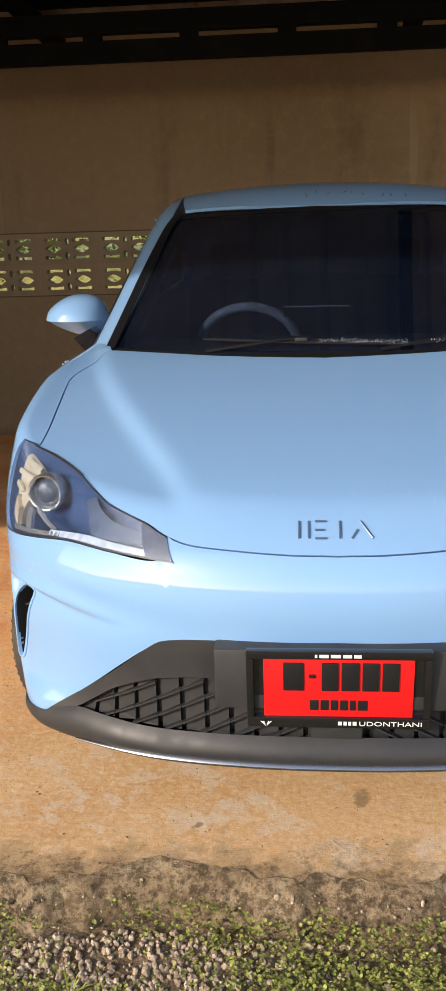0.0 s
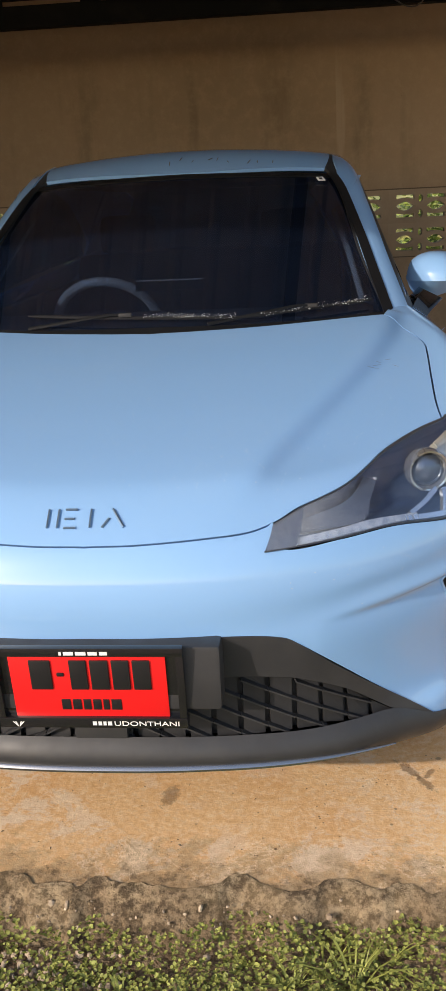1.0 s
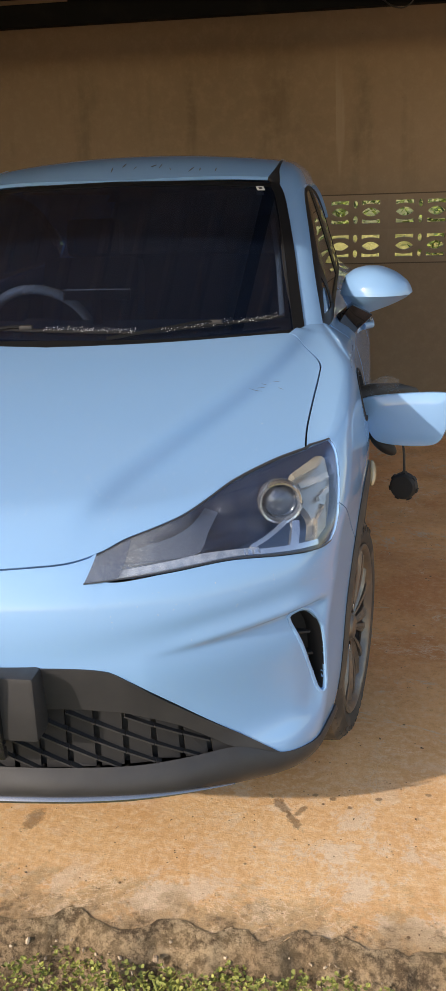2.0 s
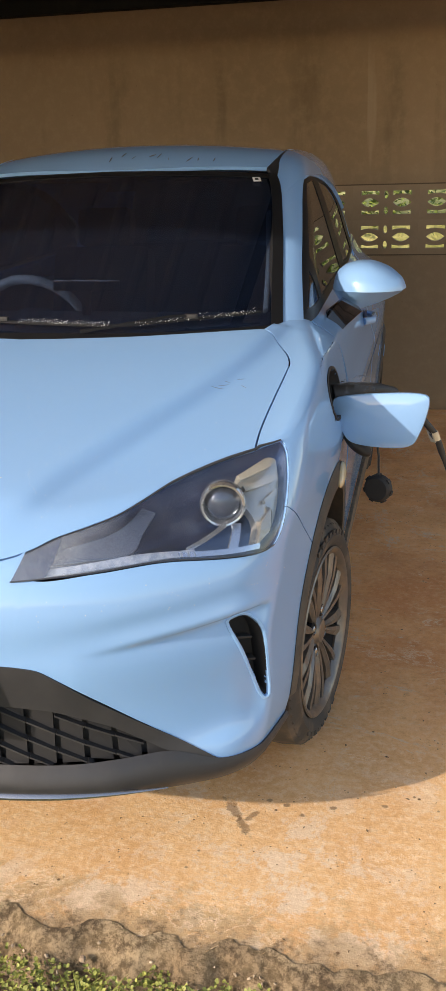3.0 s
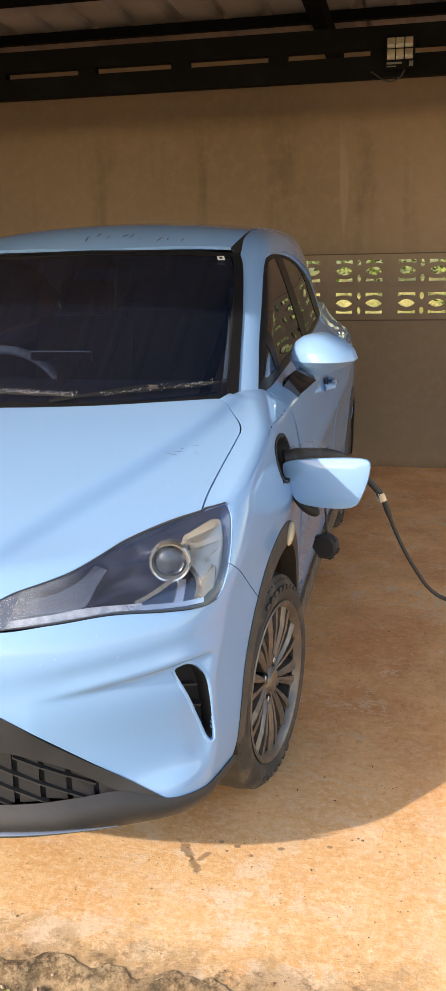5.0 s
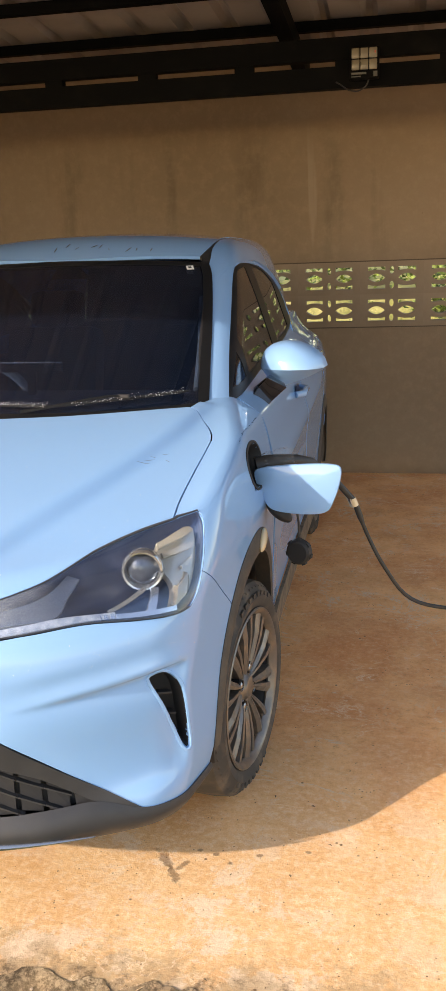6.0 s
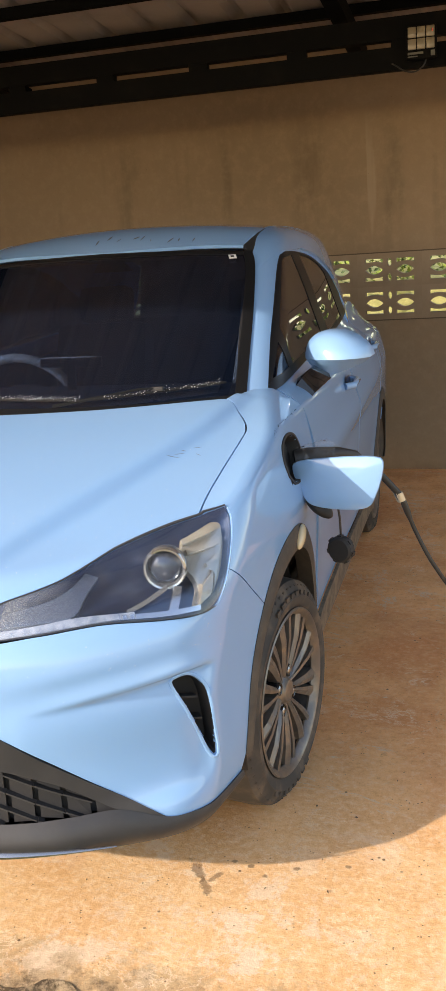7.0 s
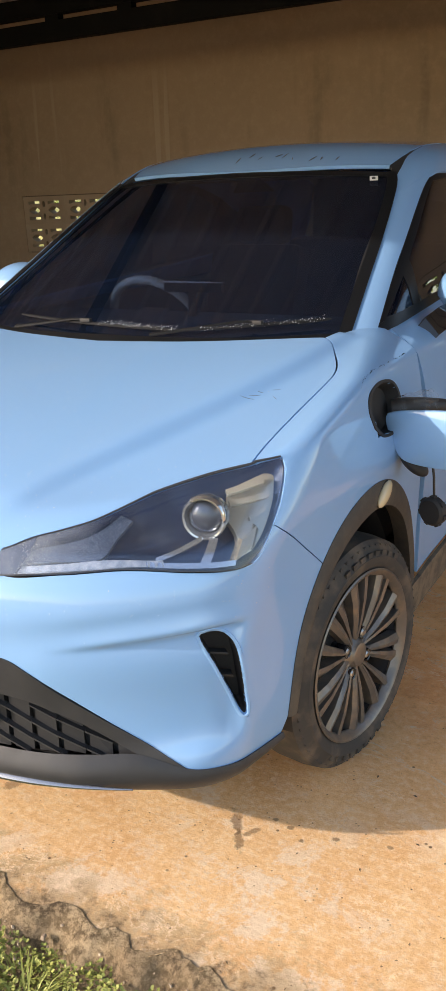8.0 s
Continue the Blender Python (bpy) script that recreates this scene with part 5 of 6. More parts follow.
# ---- wheels ----
def build_wheel():
    w = new("wheel")
    R, RIM, W = 0.303, 0.222, 0.185
    tyre = lathe([(-W / 2 + 0.01, RIM - 0.01), (-W / 2, RIM + 0.012), (-W / 2 - 0.004, RIM + 0.035), (-W / 2 + 0.010, R - 0.022), (-W / 2 + 0.022, R - 0.006), (-0.03, R), (0.03, R),
                  (W / 2 - 0.022, R - 0.006), (W / 2 - 0.010, R - 0.020), (W / 2 - 0.003, R - 0.040), (W / 2 + 0.003, RIM + 0.035), (W / 2 + 0.001, RIM + 0.016), (W / 2 - 0.006, RIM + 0.006), (W / 2 - 0.012, RIM - 0.006)], 96)
    t = part("tyre", tyre, rubber, w, "dusty black tyre")
    # tread blocks round the shoulder and crown
    bm = bmesh.new()
    for k in range(64):
        for j, x in enumerate((-0.062, -0.020, 0.022, 0.064)):
            a = 360 * (k + 0.5 * (j % 2)) / 64
            m = Matrix.Rotation(radians(a), 4, "X") @ Matrix.Translation((x, 0, R - 0.0062 - 0.011 * (abs(x) > 0.05))) @ Matrix.Rotation(radians(22 if j % 2 else -22), 4, "Z") @ Matrix.Rotation(radians(12 * (x > 0.05) - 12 * (x < -0.05)), 4, "Y")
            box(bm, -0.017, 0.017, -0.0105, 0.0105, -0.004, 0.004, 0.0, m)
    part("tread", bm, rubber, t, smooth=False)
    for start, count in ((68, 8), (248, 8)):
        for k in range(count):
            a = start + (k - count / 2) * 7.5
            m = Matrix.Rotation(radians(a - 90), 4, "X") @ Matrix.Translation((W / 2 - 0.001, 0, 0.262))
            part("sidewall_bar", boxes(-0.002, 0.0025, -0.010, 0.010, -0.010, 0.010, 0.0, m), rubber, t, smooth=False)
    rim = part("rim", lathe([(W / 2 - 0.012, RIM - 0.002), (W / 2 - 0.002, RIM + 0.004), (W / 2 + 0.001, RIM), (W / 2 - 0.004, RIM - 0.010), (W / 2 - 0.020, RIM - 0.018), (W / 2 - 0.026, RIM - 0.016)], 72), alloy, w, "grey alloy rim with ten pairs of straight spokes")
    part("barrel", lathe([(W / 2 - 0.022, RIM - 0.010), (0.02, RIM - 0.022), (-0.08, RIM - 0.016)], 72), matt_black, rim, "shadowed black inner barrel")
    # twenty straight spokes in ten pairs, each pair opening towards the rim
    for k in range(10):
        for j, turn in enumerate((-1, 1)):
            a0, a1 = 36 * k + turn * 6.5, 36 * k + turn * (7.0 if k % 2 else 9.0)
            bm = bmesh.new()
            rows = []
            for u in (0.0, 0.3, 0.65, 1.0):
                r = 0.038 + (RIM - 0.010 - 0.038) * u
                a = radians(a0 + (a1 - a0) * u)
                wd = 0.0050 + (0.0105 if k % 2 else 0.0085) * u
                xx = 0.070 + 0.014 * math.sin(u * 2.2)
                c, s_ = math.cos(a), math.sin(a)
                row = []
                for off, dx in ((-1.0, -0.034), (-1.0, -0.008 if turn < 0 else -0.002), (-0.1 * turn, 0.0), (1.0, -0.002 if turn < 0 else -0.008), (1.0, -0.034)):
                    row.append(bm.verts.new((xx + dx, r * c - off * wd * s_, r * s_ + off * wd * c)))
                rows.append(row)
            for a_, b_ in zip(rows, rows[1:]):
                for q in range(5):
                    bm.faces.new((a_[q], a_[(q + 1) % 5], b_[(q + 1) % 5], b_[q]))
            part("spoke", bm, alloy, rim, smooth=False)
    hub = part("hub", lathe([(0.082, 0.0005), (0.083, 0.022), (0.080, 0.030), (0.072, 0.034), (0.064, 0.044), (0.050, 0.060), (0.0, 0.064)], 40), alloy, rim, "hub with centre cap")
    for k in range(4):
        a = radians(45 + 90 * k)
        part("nut_well", lathe([(0.072, 0.0135), (0.074, 0.016), (0.068, 0.018), (0.03, 0.018)], 20), gloss_black, hub).matrix_basis = Matrix.Translation((0.0, 0.054 * math.cos(a), 0.054 * math.sin(a)))
        part("wheel_nut", lathe([(0.074, 0.0005), (0.074, 0.006), (0.071, 0.0095), (0.03, 0.0095)], 6), steel, hub, "steel wheel nut").matrix_basis = Matrix.Translation((0.0, 0.054 * math.cos(a), 0.054 * math.sin(a)))
    part("brake_disc", lathe([(0.012, 0.03), (0.012, 0.135), (-0.002, 0.135), (-0.002, 0.03)], 48), steel, w, "brake disc")
    box_ = boxes(-0.03, 0.035, -0.045, 0.045, 0.085, 0.150, 0.008, Matrix.Rotation(radians(-70), 4, "X"))
    part("brake_caliper", box_, matt_black, w)
    return w


wheel = build_wheel()
wheel.parent = car
STEER = -9
for i, (x, y, rz) in enumerate(((0.752, 0.646, STEER), (0.715, 3.052, 0), (-0.752, 0.646, 180 + STEER), (-0.715, 3.052, 180))):
    m = pose(x, y - 1.8, 0.303, 0, 0, rz) @ pose(0, 0, 0, 17 if i == 0 else 40)
    if i == 0:
        wheel.matrix_basis = m
    else:
        copy_thing(wheel, m)

# arch cladding and liners
for s in (1, -1):
    side = (lambda p: p) if s > 0 else mirrored
    for cy, front_a, back_a, cz, r0, r1 in ((0.640, -6, 181, 0.325, 0.330, 0.365), (3.045, 0, 180, 0.325, 0.335, 0.368)):
        ang = np.radians(np.linspace(front_a, back_a, 60))
        inner = np.stack([cy + r0 * np.cos(ang), cz + (r0 + 0.036) * np.sin(ang)], 1)
        outer_ = np.stack([cy + (0.006 if cy < 1 else -0.022) + (r1 + 0.002) * np.cos(ang), cz + (r1 + 0.066) * np.sin(ang)], 1)
        g = coons(inner, outer_, spline([inner[0], outer_[0]], 6), spline([inner[-1], outer_[-1]], 6))
        p = on_body("side", g[..., 0], g[..., 1])
        p = p + normals(p) * np.array([0.006, 0.009, 0.009, 0.008, 0.006, 0.002])[:, None, None]
        clad = panel("arch_cladding", [side(p)], worn_plastic, car, "dusty black arch cladding", lip=0.05)
        bm = bmesh.new()
        rows = []
        for xx in (0.84, 0.72, 0.46):
            rows.append([bm.verts.new((s * (xx - 0.05 * (xx > 0.8)), cy + (r0 - 0.004) * math.cos(a), cz + (r0 + 0.032) * math.sin(a))) for a in np.radians(np.linspace(-12, 192, 40))])
        for a, b in zip(rows, rows[1:]):
            for i in range(39):
                bm.faces.new((a[i], a[i + 1], b[i + 1], b[i]))
        bm.faces.new(rows[-1])
        part("arch_liner", bm, matt_black, car)

# side marker lamps on the front arches
for s in (1, -1):
    p = on_body("side", np.array([0.690]), np.array([0.720]))
    nn = Vector(normals(p)[0])
    p = Vector(p[0]) + nn * 0.011
    bm = bmesh.new()
    bmesh.ops.create_uvsphere(bm, u_segments=20, v_segments=12, radius=1.0)
    m = Matrix.Translation((s * p.x, p.y, p.z)) @ Matrix.Rotation(radians(24), 4, "X") @ Matrix.Diagonal((0.012, 0.046, 0.021, 1))
    bmesh.ops.transform(bm, matrix=m, verts=bm.verts)
    part("side_lamp", bm, amber_lens, car, "oval pale amber side lamp")

# ---- door mirrors ----
for s in (1, -1):
    sx = Matrix.Diagonal((s, 1, 1, 1))
    rows = []
    bm = bmesh.new()
    shell_top = curve([(-0.106, 0.000), (-0.100, 0.030), (-0.080, 0.056), (-0.040, 0.072), (0.0, 0.074), (0.045, 0.064), (0.085, 0.042), (0.112, 0.014), (0.120, -0.006)])
    shell_low = curve([(-0.106, -0.010), (-0.098, -0.036), (-0.075, -0.064), (-0.045, -0.082), (0.0, -0.068), (0.045, -0.052), (0.085, -0.034), (0.112, -0.018), (0.120, -0.010)])
    for u in np.concatenate([np.linspace(-0.106, -0.08, 7), np.linspace(-0.07, 0.10, 18), np.linspace(0.105, 0.120, 5)]):
        hi, lo = float(shell_top(u)), float(shell_low(u))
        bulk = math.sqrt(max(0.0, 1 - ((u - 0.005) / 0.118) ** 2)) if abs(u - 0.005) < 0.118 else 0.0
        mid = min(hi, max(lo, -0.014))
        ring = []
        for k in range(10):
            t = k / 9
            ring.append((0.032 - 0.115 * bulk * math.sin(t * math.pi / 2) ** 0.8, hi + (mid - hi) * (1 - math.cos(t * math.pi / 2))))
        for k in range(1, 7):
            t = k / 6
            ring.append((0.032 - 0.115 * bulk * (1 - 0.60 * t - 0.1 * t * t), mid + (lo - mid) * t))
        ring.append((0.032, lo + 0.25 * (hi - lo)))
        ring.append((0.032, hi - 0.15 * (hi - lo)))
        rows.append([bm.verts.new((u, y, z + 0.004)) for y, z in ring])
    for a, b in zip(rows, rows[1:]):
        for k in range(len(a)):
            bm.faces.new((a[k], a[(k + 1) % len(a)], b[(k + 1) % len(b)], b[k]))
    bm.faces.new(rows[0][::-1])
    bm.faces.new(rows[-1])
    m = sx @ Matrix.Translation((0.868, 1.405, 1.112)) @ Matrix.Rotation(radians(-12), 4, "Z")
    bmesh.ops.transform(bm, matrix=m, verts=bm.verts)
    mirror = part("door_mirror", bm, paint, car, "blue door mirror housing")
    bm = boxes(-0.060, 0.066, 0.012, 0.018, -0.022, 0.032, 0.002, m)
    part("mirror_glass", bm, chrome, mirror, "mirror glass")
    bm = bmesh.new()
    low_q = [bm.verts.new(v) for v in ((0.790, 1.225, 0.970), (0.764, 1.225, 1.034), (0.735, 1.300, 1.032), (0.752, 1.300, 0.972))]
    mid_q = [bm.verts.new(v) for v in ((0.822, 1.252, 1.010), (0.780, 1.252, 1.058), (0.760, 1.330, 1.052), (0.790, 1.330, 1.012))]
    top_q = [bm.verts.new(v) for v in ((0.868, 1.290, 1.050), (0.805, 1.290, 1.082), (0.800, 1.375, 1.082), (0.850, 1.375, 1.054))]
    for a, b in ((low_q, mid_q), (mid_q, top_q)):
        for i in range(4):
            bm.faces.new((a[i], a[(i + 1) % 4], b[(i + 1) % 4], b[i]))
    bm.faces.new(low_q[::-1])
    bm.faces.new(top_q)
    bmesh.ops.bevel(bm, geom=list(bm.edges), offset=0.0015, segments=1, affect="EDGES")
    bmesh.ops.transform(bm, matrix=sx, verts=bm.verts)
    part("mirror_arm", bm, gloss_black, mirror, "gloss black mirror arm")

# door handles
for s in (1, -1):
    for y, z in ((1.90, 0.940), (2.80, 0.985)):
        p = on_body("side", np.array([y]), np.array([z]))
        nn = Vector(normals(p)[0])
        p = Vector(p[0])
        m = Matrix.Translation((s * p.x, p.y, p.z))
        bm = bmesh.new()
        bmesh.ops.create_uvsphere(bm, u_segments=20, v_segments=10, radius=1.0)
        bmesh.ops.transform(bm, matrix=m @ Matrix.Diagonal((0.004, 0.07, 0.036, 1)), verts=bm.verts)
        cup = part("door_handle", bm, smoke, car, "door handle with a dark cup")
        x = s * (p.x + 0.030)
        part("grip", tube(bmesh.new(), [(s * (p.x + 0.002), p.y - 0.085, p.z + 0.004), (x, p.y - 0.06, p.z + 0.006), (x, p.y + 0.05, p.z + 0.010), (s * (p.x + 0.004), p.y + 0.085, p.z + 0.010)], 0.013, 10, flat=1.0), paint, cup, "blue grip")

# ---- wipers ----
def on_screen(x, z, out=0.012):
    p = on_body("front", np.array([x]), np.array([z]), cabin)
    return Vector(p[0] + normals(p, cabin)[0] * out)


drops_mat = material("wet black wiper rubber", (0.010, 0.011, 0.014), 0.6, Specular_IOR_Level=0.2)
for x0, x1, xp, z0, z1 in ((-0.36, 0.235, -0.07, 1.074, 1.058), (0.24, 0.615, 0.44, 1.057, 1.076)):
    xs = np.linspace(x0, x1, 14)
    pts = [on_screen(x, np.interp(x, [x0, x1], [z0, z1]) + 0.004, 0.013) for x in xs]
    blade = part("wiper", merge_tubes([pts], [0.003] + [0.0052] * 12 + [0.003], 8, 0.7), drops_mat, car, "black windscreen wiper blade beaded with water")
    mid = np.interp(xp, [x0, x1], [z0, z1])
    part("clip", boxes(-0.018, 0.018, -0.008, 0.006, -0.006, 0.005, 0.002, Matrix.Translation(on_screen(xp, mid + 0.006, 0.020))), matt_black, blade)
    a = [on_screen(xp, mid + 0.006, 0.022), on_screen(xp - 0.05, mid + 0.004, 0.024), on_screen(xp - 0.15, mid - 0.003, 0.016), on_screen(xp - 0.28, mid - 0.012, 0.006)]
    part("arm", merge_tubes([a], [0.004, 0.0045, 0.005, 0.006], 8, 0.6), satin_black, blade)

# inspection sticker at the top of the screen
p = on_screen(0.487, 1.434, 0.003)
k = Vector(normals(on_body("front", np.array([0.487]), np.array([1.434]), cabin), cabin)[0])
ac = Vector((0, 0, 1)).cross(k).normalized()
bm = boxes(-0.013, 0.013, -0.0008, 0.0008, -0.013, 0.013, 0.0, basis(p, k, ac, k.cross(ac)))
st = part("sticker", bm, white_ink, screen, "small white sticker with a dark mark", smooth=False)
part("mark", boxes(-0.006, 0.005, 0.0009, 0.0016, -0.006, 0.006, 0.0, basis(p, k, ac, k.cross(ac))), plate_black, st, smooth=False)

# ---- inside the cabin ----
dash = part("dashboard", boxes(-0.66, 0.66, 0.90, 1.42, 0.80, 1.03, 0.04), dark_cloth, car, "black dashboard")
part("floor_pan", boxes(-0.70, 0.70, 0.25, 3.70, 0.22, 0.34, 0.02), matt_black, car)
part("firewall", boxes(-0.66, 0.66, 0.92, 0.96, 0.30, 1.00), matt_black, car)
part("motor_cover", boxes(-0.50, 0.50, 0.12, 0.90, 0.34, 0.72, 0.05), matt_black, car)
part("radiator_panel", boxes(-0.50, 0.50, 0.02, 0.06, 0.28, 0.70, 0.01), matt_black, car)
part("cabin_floor", boxes(-0.70, 0.70, 1.0, 3.6, 0.34, 0.40), dark_cloth, car)
for s in (1, -1):
    part("door_card", boxes(min(s * 0.66, s * 0.70), max(s * 0.66, s * 0.70), 1.05, 2.95, 0.36, 1.04, 0.01), dark_cloth, car)
part("headliner", boxes(-0.44, 0.44, 1.85, 2.95, 1.44, 1.455), dark_cloth, car)
for x in (-0.36, 0.36):
    seat = part("seat", boxes(x - 0.25, x + 0.25, 1.75, 2.25, 0.40, 0.62, 0.06), dark_cloth, car, "dark front seat")
    part("seat_back", boxes(-0.23, 0.23, -0.07, 0.07, 0.0, 0.62, 0.06, Matrix.Translation((x, 2.27, 0.58)) @ Matrix.Rotation(radians(-18), 4, "X")), dark_cloth, seat)
    part("headrest", boxes(-0.13, 0.13, -0.05, 0.05, 0.0, 0.17, 0.045, Matrix.Translation((x, 2.47, 1.17)) @ Matrix.Rotation(radians(-14), 4, "X")), dark_cloth, seat)
rear_seat = part("rear_seat", boxes(-0.62, 0.62, 2.80, 3.30, 0.42, 0.66, 0.06), dark_cloth, car)
part("rear_seat_back", boxes(-0.62, 0.62, 3.25, 3.38, 0.6, 1.15, 0.05), dark_cloth, rear_seat)
# steering wheel, cream wrapped
mw = Matrix.Translation((-0.256, 1.435, 0.985)) @ Matrix.Rotation(radians(28), 4, "X")
bm = bmesh.new()
tube(bm, [mw @ Vector((0.178 * math.cos(a), 0, 0.172 * math.sin(a))) for a in [2 * math.pi * k / 48 for k in range(48)]], 0.016, 12, closed=True)
sw = part("steering_wheel", bm, cream, car, "cream wrapped steering wheel")
part("spoke", boxes(-0.17, 0.17, -0.01, 0.02, -0.025, 0.025, 0.008, mw), matt_black, sw)
part("airbag_boss", boxes(-0.065, 0.065, -0.03, 0.02, -0.06, 0.05, 0.02, mw), matt_black, sw)
SCR = Matrix.Translation((-0.015, 1.288, 1.056)) @ Matrix.Rotation(radians(-8), 4, "X")
screen_unit = part("display", box(boxes(-0.112, 0.112, -0.006, 0.006, 0.050, 0.080, 0.003, SCR), -0.015, 0.015, -0.005, 0.005, -0.080, 0.051, 0.0, SCR), material("black display face", (0.002, 0.002, 0.002), 0.9, Specular_IOR_Level=0.05), dash, "black display standing on the dashboard")
part("display_rim", boxes(-0.110, 0.110, -0.006, 0.006, 0.0805, 0.0845, 0.001, SCR), cream, screen_unit, "pale top rim")
for s in (1, -1):
    part("pillar_trim", tube(bmesh.new(), [(s * 0.60, 1.12, 1.07), (s * 0.57, 1.35, 1.20), (s * 0.53, 1.58, 1.33)], 0.011, 8, flat=0.5), cream, car, "cream inner pillar trim")
bm = bmesh.new()
q = [bm.verts.new(v) for v in ((-0.075, 1.70, 1.405), (0.075, 1.70, 1.405), (0.04, 1.68, 1.445), (-0.04, 1.68, 1.445))]
bm.faces.new(q)
r = bmesh.ops.extrude_face_region(bm, geom=list(bm.faces))
for v in [g for g in r["geom"] if isinstance(g, bmesh.types.BMVert)]:
    v.co.y += 0.03
part("mirror_mount", bm, matt_black, screen)

# ---- charging port, flap, plug and cable ----
loop = PORT
c = loop[:-1].mean(0)
bm = bmesh.new()
rows = []
for off, k in ((-0.001, 1.10), (0.0025, 1.09), (0.0025, 0.98), (-0.012, 0.93), (-0.030, 0.88), (-0.034, 0.5), (-0.034, 0.2)):
    q = c + (loop[:-1] - c) * k
    p = on_body("side", q[:, 0], q[:, 1])
    rows.append([bm.verts.new(tuple(v)) for v in p + normals(p) * off])
for a, b in zip(rows, rows[1:]):
    for i in range(47):
        bm.faces.new((a[i], a[(i + 1) % 47], b[(i + 1) % 47], b[i]))
bm.faces.new(rows[-1])
port = part("charge_port", bm, matt_black, car, "open black charging port")
# flap: a curved blue plate standing open on its front edge
corners = [(0.850, 0.784, 0.822), (0.891, 0.780, 0.777), (1.022, 0.767, 0.774), (1.059, 0.764, 0.817), (1.078, 0.762, 0.897), (1.053, 0.765, 0.916), (0.946, 0.775, 0.912), (0.850, 0.784, 0.899), (0.833, 0.786, 0.878)]
lp = spline(corners + [corners[0]], 72)
c = lp.mean(0)
bm = bmesh.new()
rows = []
for off, k in ((-0.006, 0.0), (-0.006, 0.5), (-0.005, 0.9), (-0.002, 0.985), (0.003, 1.0), (0.010, 0.985), (0.010, 0.5)):
    bulge = np.array([-0.1, -0.99, 0.0])
    rows.append([bm.verts.new(tuple(c + (q - c) * max(k, 0.02) - bulge * off + np.array([0, -0.003, 0.0]) * (1 - k * k))) for q in lp[:-1]])
for a, b in zip(rows, rows[1:]):
    for i in range(71):
        bm.faces.new((a[i], a[(i + 1) % 71], b[(i + 1) % 71], b[i]))
bm.faces.new(rows[0][::-1])
bm.faces.new(rows[-1])
flap = part("charge_flap", bm, paint, car, "blue charging flap standing open")
part("hinge", tube(bmesh.new(), [(0.838, 0.80, 0.862), (0.850, 0.800, 0.862), (0.872, 0.796, 0.860)], 0.007, 8), matt_black, flap)
# rubber covers on their straps
bm = bmesh.new()
bmesh.ops.create_uvsphere(bm, u_segments=24, v_segments=14, radius=1.0)
bmesh.ops.transform(bm, matrix=Matrix.Translation((0.898, 0.815, 0.766)) @ Matrix.Rotation(radians(40), 4, "Y") @ Matrix.Diagonal((0.046, 0.030, 0.020, 1)), verts=bm.verts)
part("port_cover", bm, matt_black, port, "black rubber lower port cover")
bm = lathe([(-0.020, 0.0005), (-0.020, 0.030), (-0.014, 0.036), (0.004, 0.037), (0.008, 0.034), (0.008, 0.026), (0.020, 0.024), (0.020, 0.0005)], 28, "y")
bmesh.ops.transform(bm, matrix=Matrix.Translation((0.958, 0.801, 0.652)) @ Matrix.Rotation(radians(-20), 4, "Z"), verts=bm.verts)
CAP = Matrix.Translation((0.958, 0.801, 0.652)) @ Matrix.Rotation(radians(-20), 4, "Z")
cap = part("port_cap", bm, matt_black, port, "round black rubber cap hanging on its strap")
for k in range(7):
    part("lug", boxes(-0.006, 0.006, -0.012, 0.002, 0.033, 0.040, 0.0, CAP @ Matrix.Rotation(2 * math.pi * k / 7, 4, "Y")), matt_black, cap, smooth=False)
part("strap", tube(bmesh.new(), [(0.88, 0.80, 0.87), (0.925, 0.80, 0.84), (0.948, 0.80, 0.79), (0.955, 0.80, 0.74), (0.957, 0.80, 0.685)], 0.0035, 6), cable_black, cap)

plug = thing("charging_connector", "black charging plug wrapped in clear film, with its cable", "charging plug", (0.86, 0.86, 0.90))
bm = bmesh.new()
tube(bm, [(0.828, 0.845, 0.890), (0.865, 0.858, 0.894), (0.90, 0.875, 0.896), (0.94, 0.90, 0.894), (0.98, 0.935, 0.880), (1.01, 0.975, 0.845)], [0.026, 0.027, 0.023, 0.019, 0.016, 0.011], 16)
part("plug_body", bm, cable_black, plug, "black plastic plug body")
# crumpled film round the plug's neck
bm = bmesh.new()
rows = []
rr = random.Random(7)
for i in range(9):
    u = i / 8
    cpt = Vector((0.842 + 0.080 * u, 0.850 + 0.048 * u, 0.894 + 0.012 * u))
    d = Vector((0.86, 0.5, 0.08)).normalized()
    sd = d.orthogonal().normalized()
    up = d.cross(sd)
    rows.append([bm.verts.new(cpt + (sd * math.cos(a) + up * math.sin(a)) * (0.027 + 0.004 * u + rr.uniform(-0.004, 0.006)) + d * rr.uniform(-0.006, 0.006)) for a in [2 * math.pi * k / 18 for k in range(18)]])
for a, b in zip(rows, rows[1:]):
    for k in range(18):
        bm.faces.new((a[k], a[(k + 1) % 18], b[(k + 1) % 18], b[k]))
wrap = part("film_wrap", bm, film, plug, "crumpled clear plastic film", smooth=False)
wrap.modifiers.new("thickness", "SOLIDIFY").thickness = 0.0006
cab = spline([(1.01, 0.975, 0.845), (1.045, 0.988, 0.815), (1.080, 1.0, 0.772), (1.102, 1.01, 0.742), (1.141, 1.02, 0.637), (1.195, 1.03, 0.528), (1.270, 1.06, 0.422), (1.383, 1.08, 0.384), (1.56, 1.12, 0.372), (1.85, 1.2, 0.43), (2.4, 1.35, 0.66), (3.0, 1.5, 1.0)], 90)
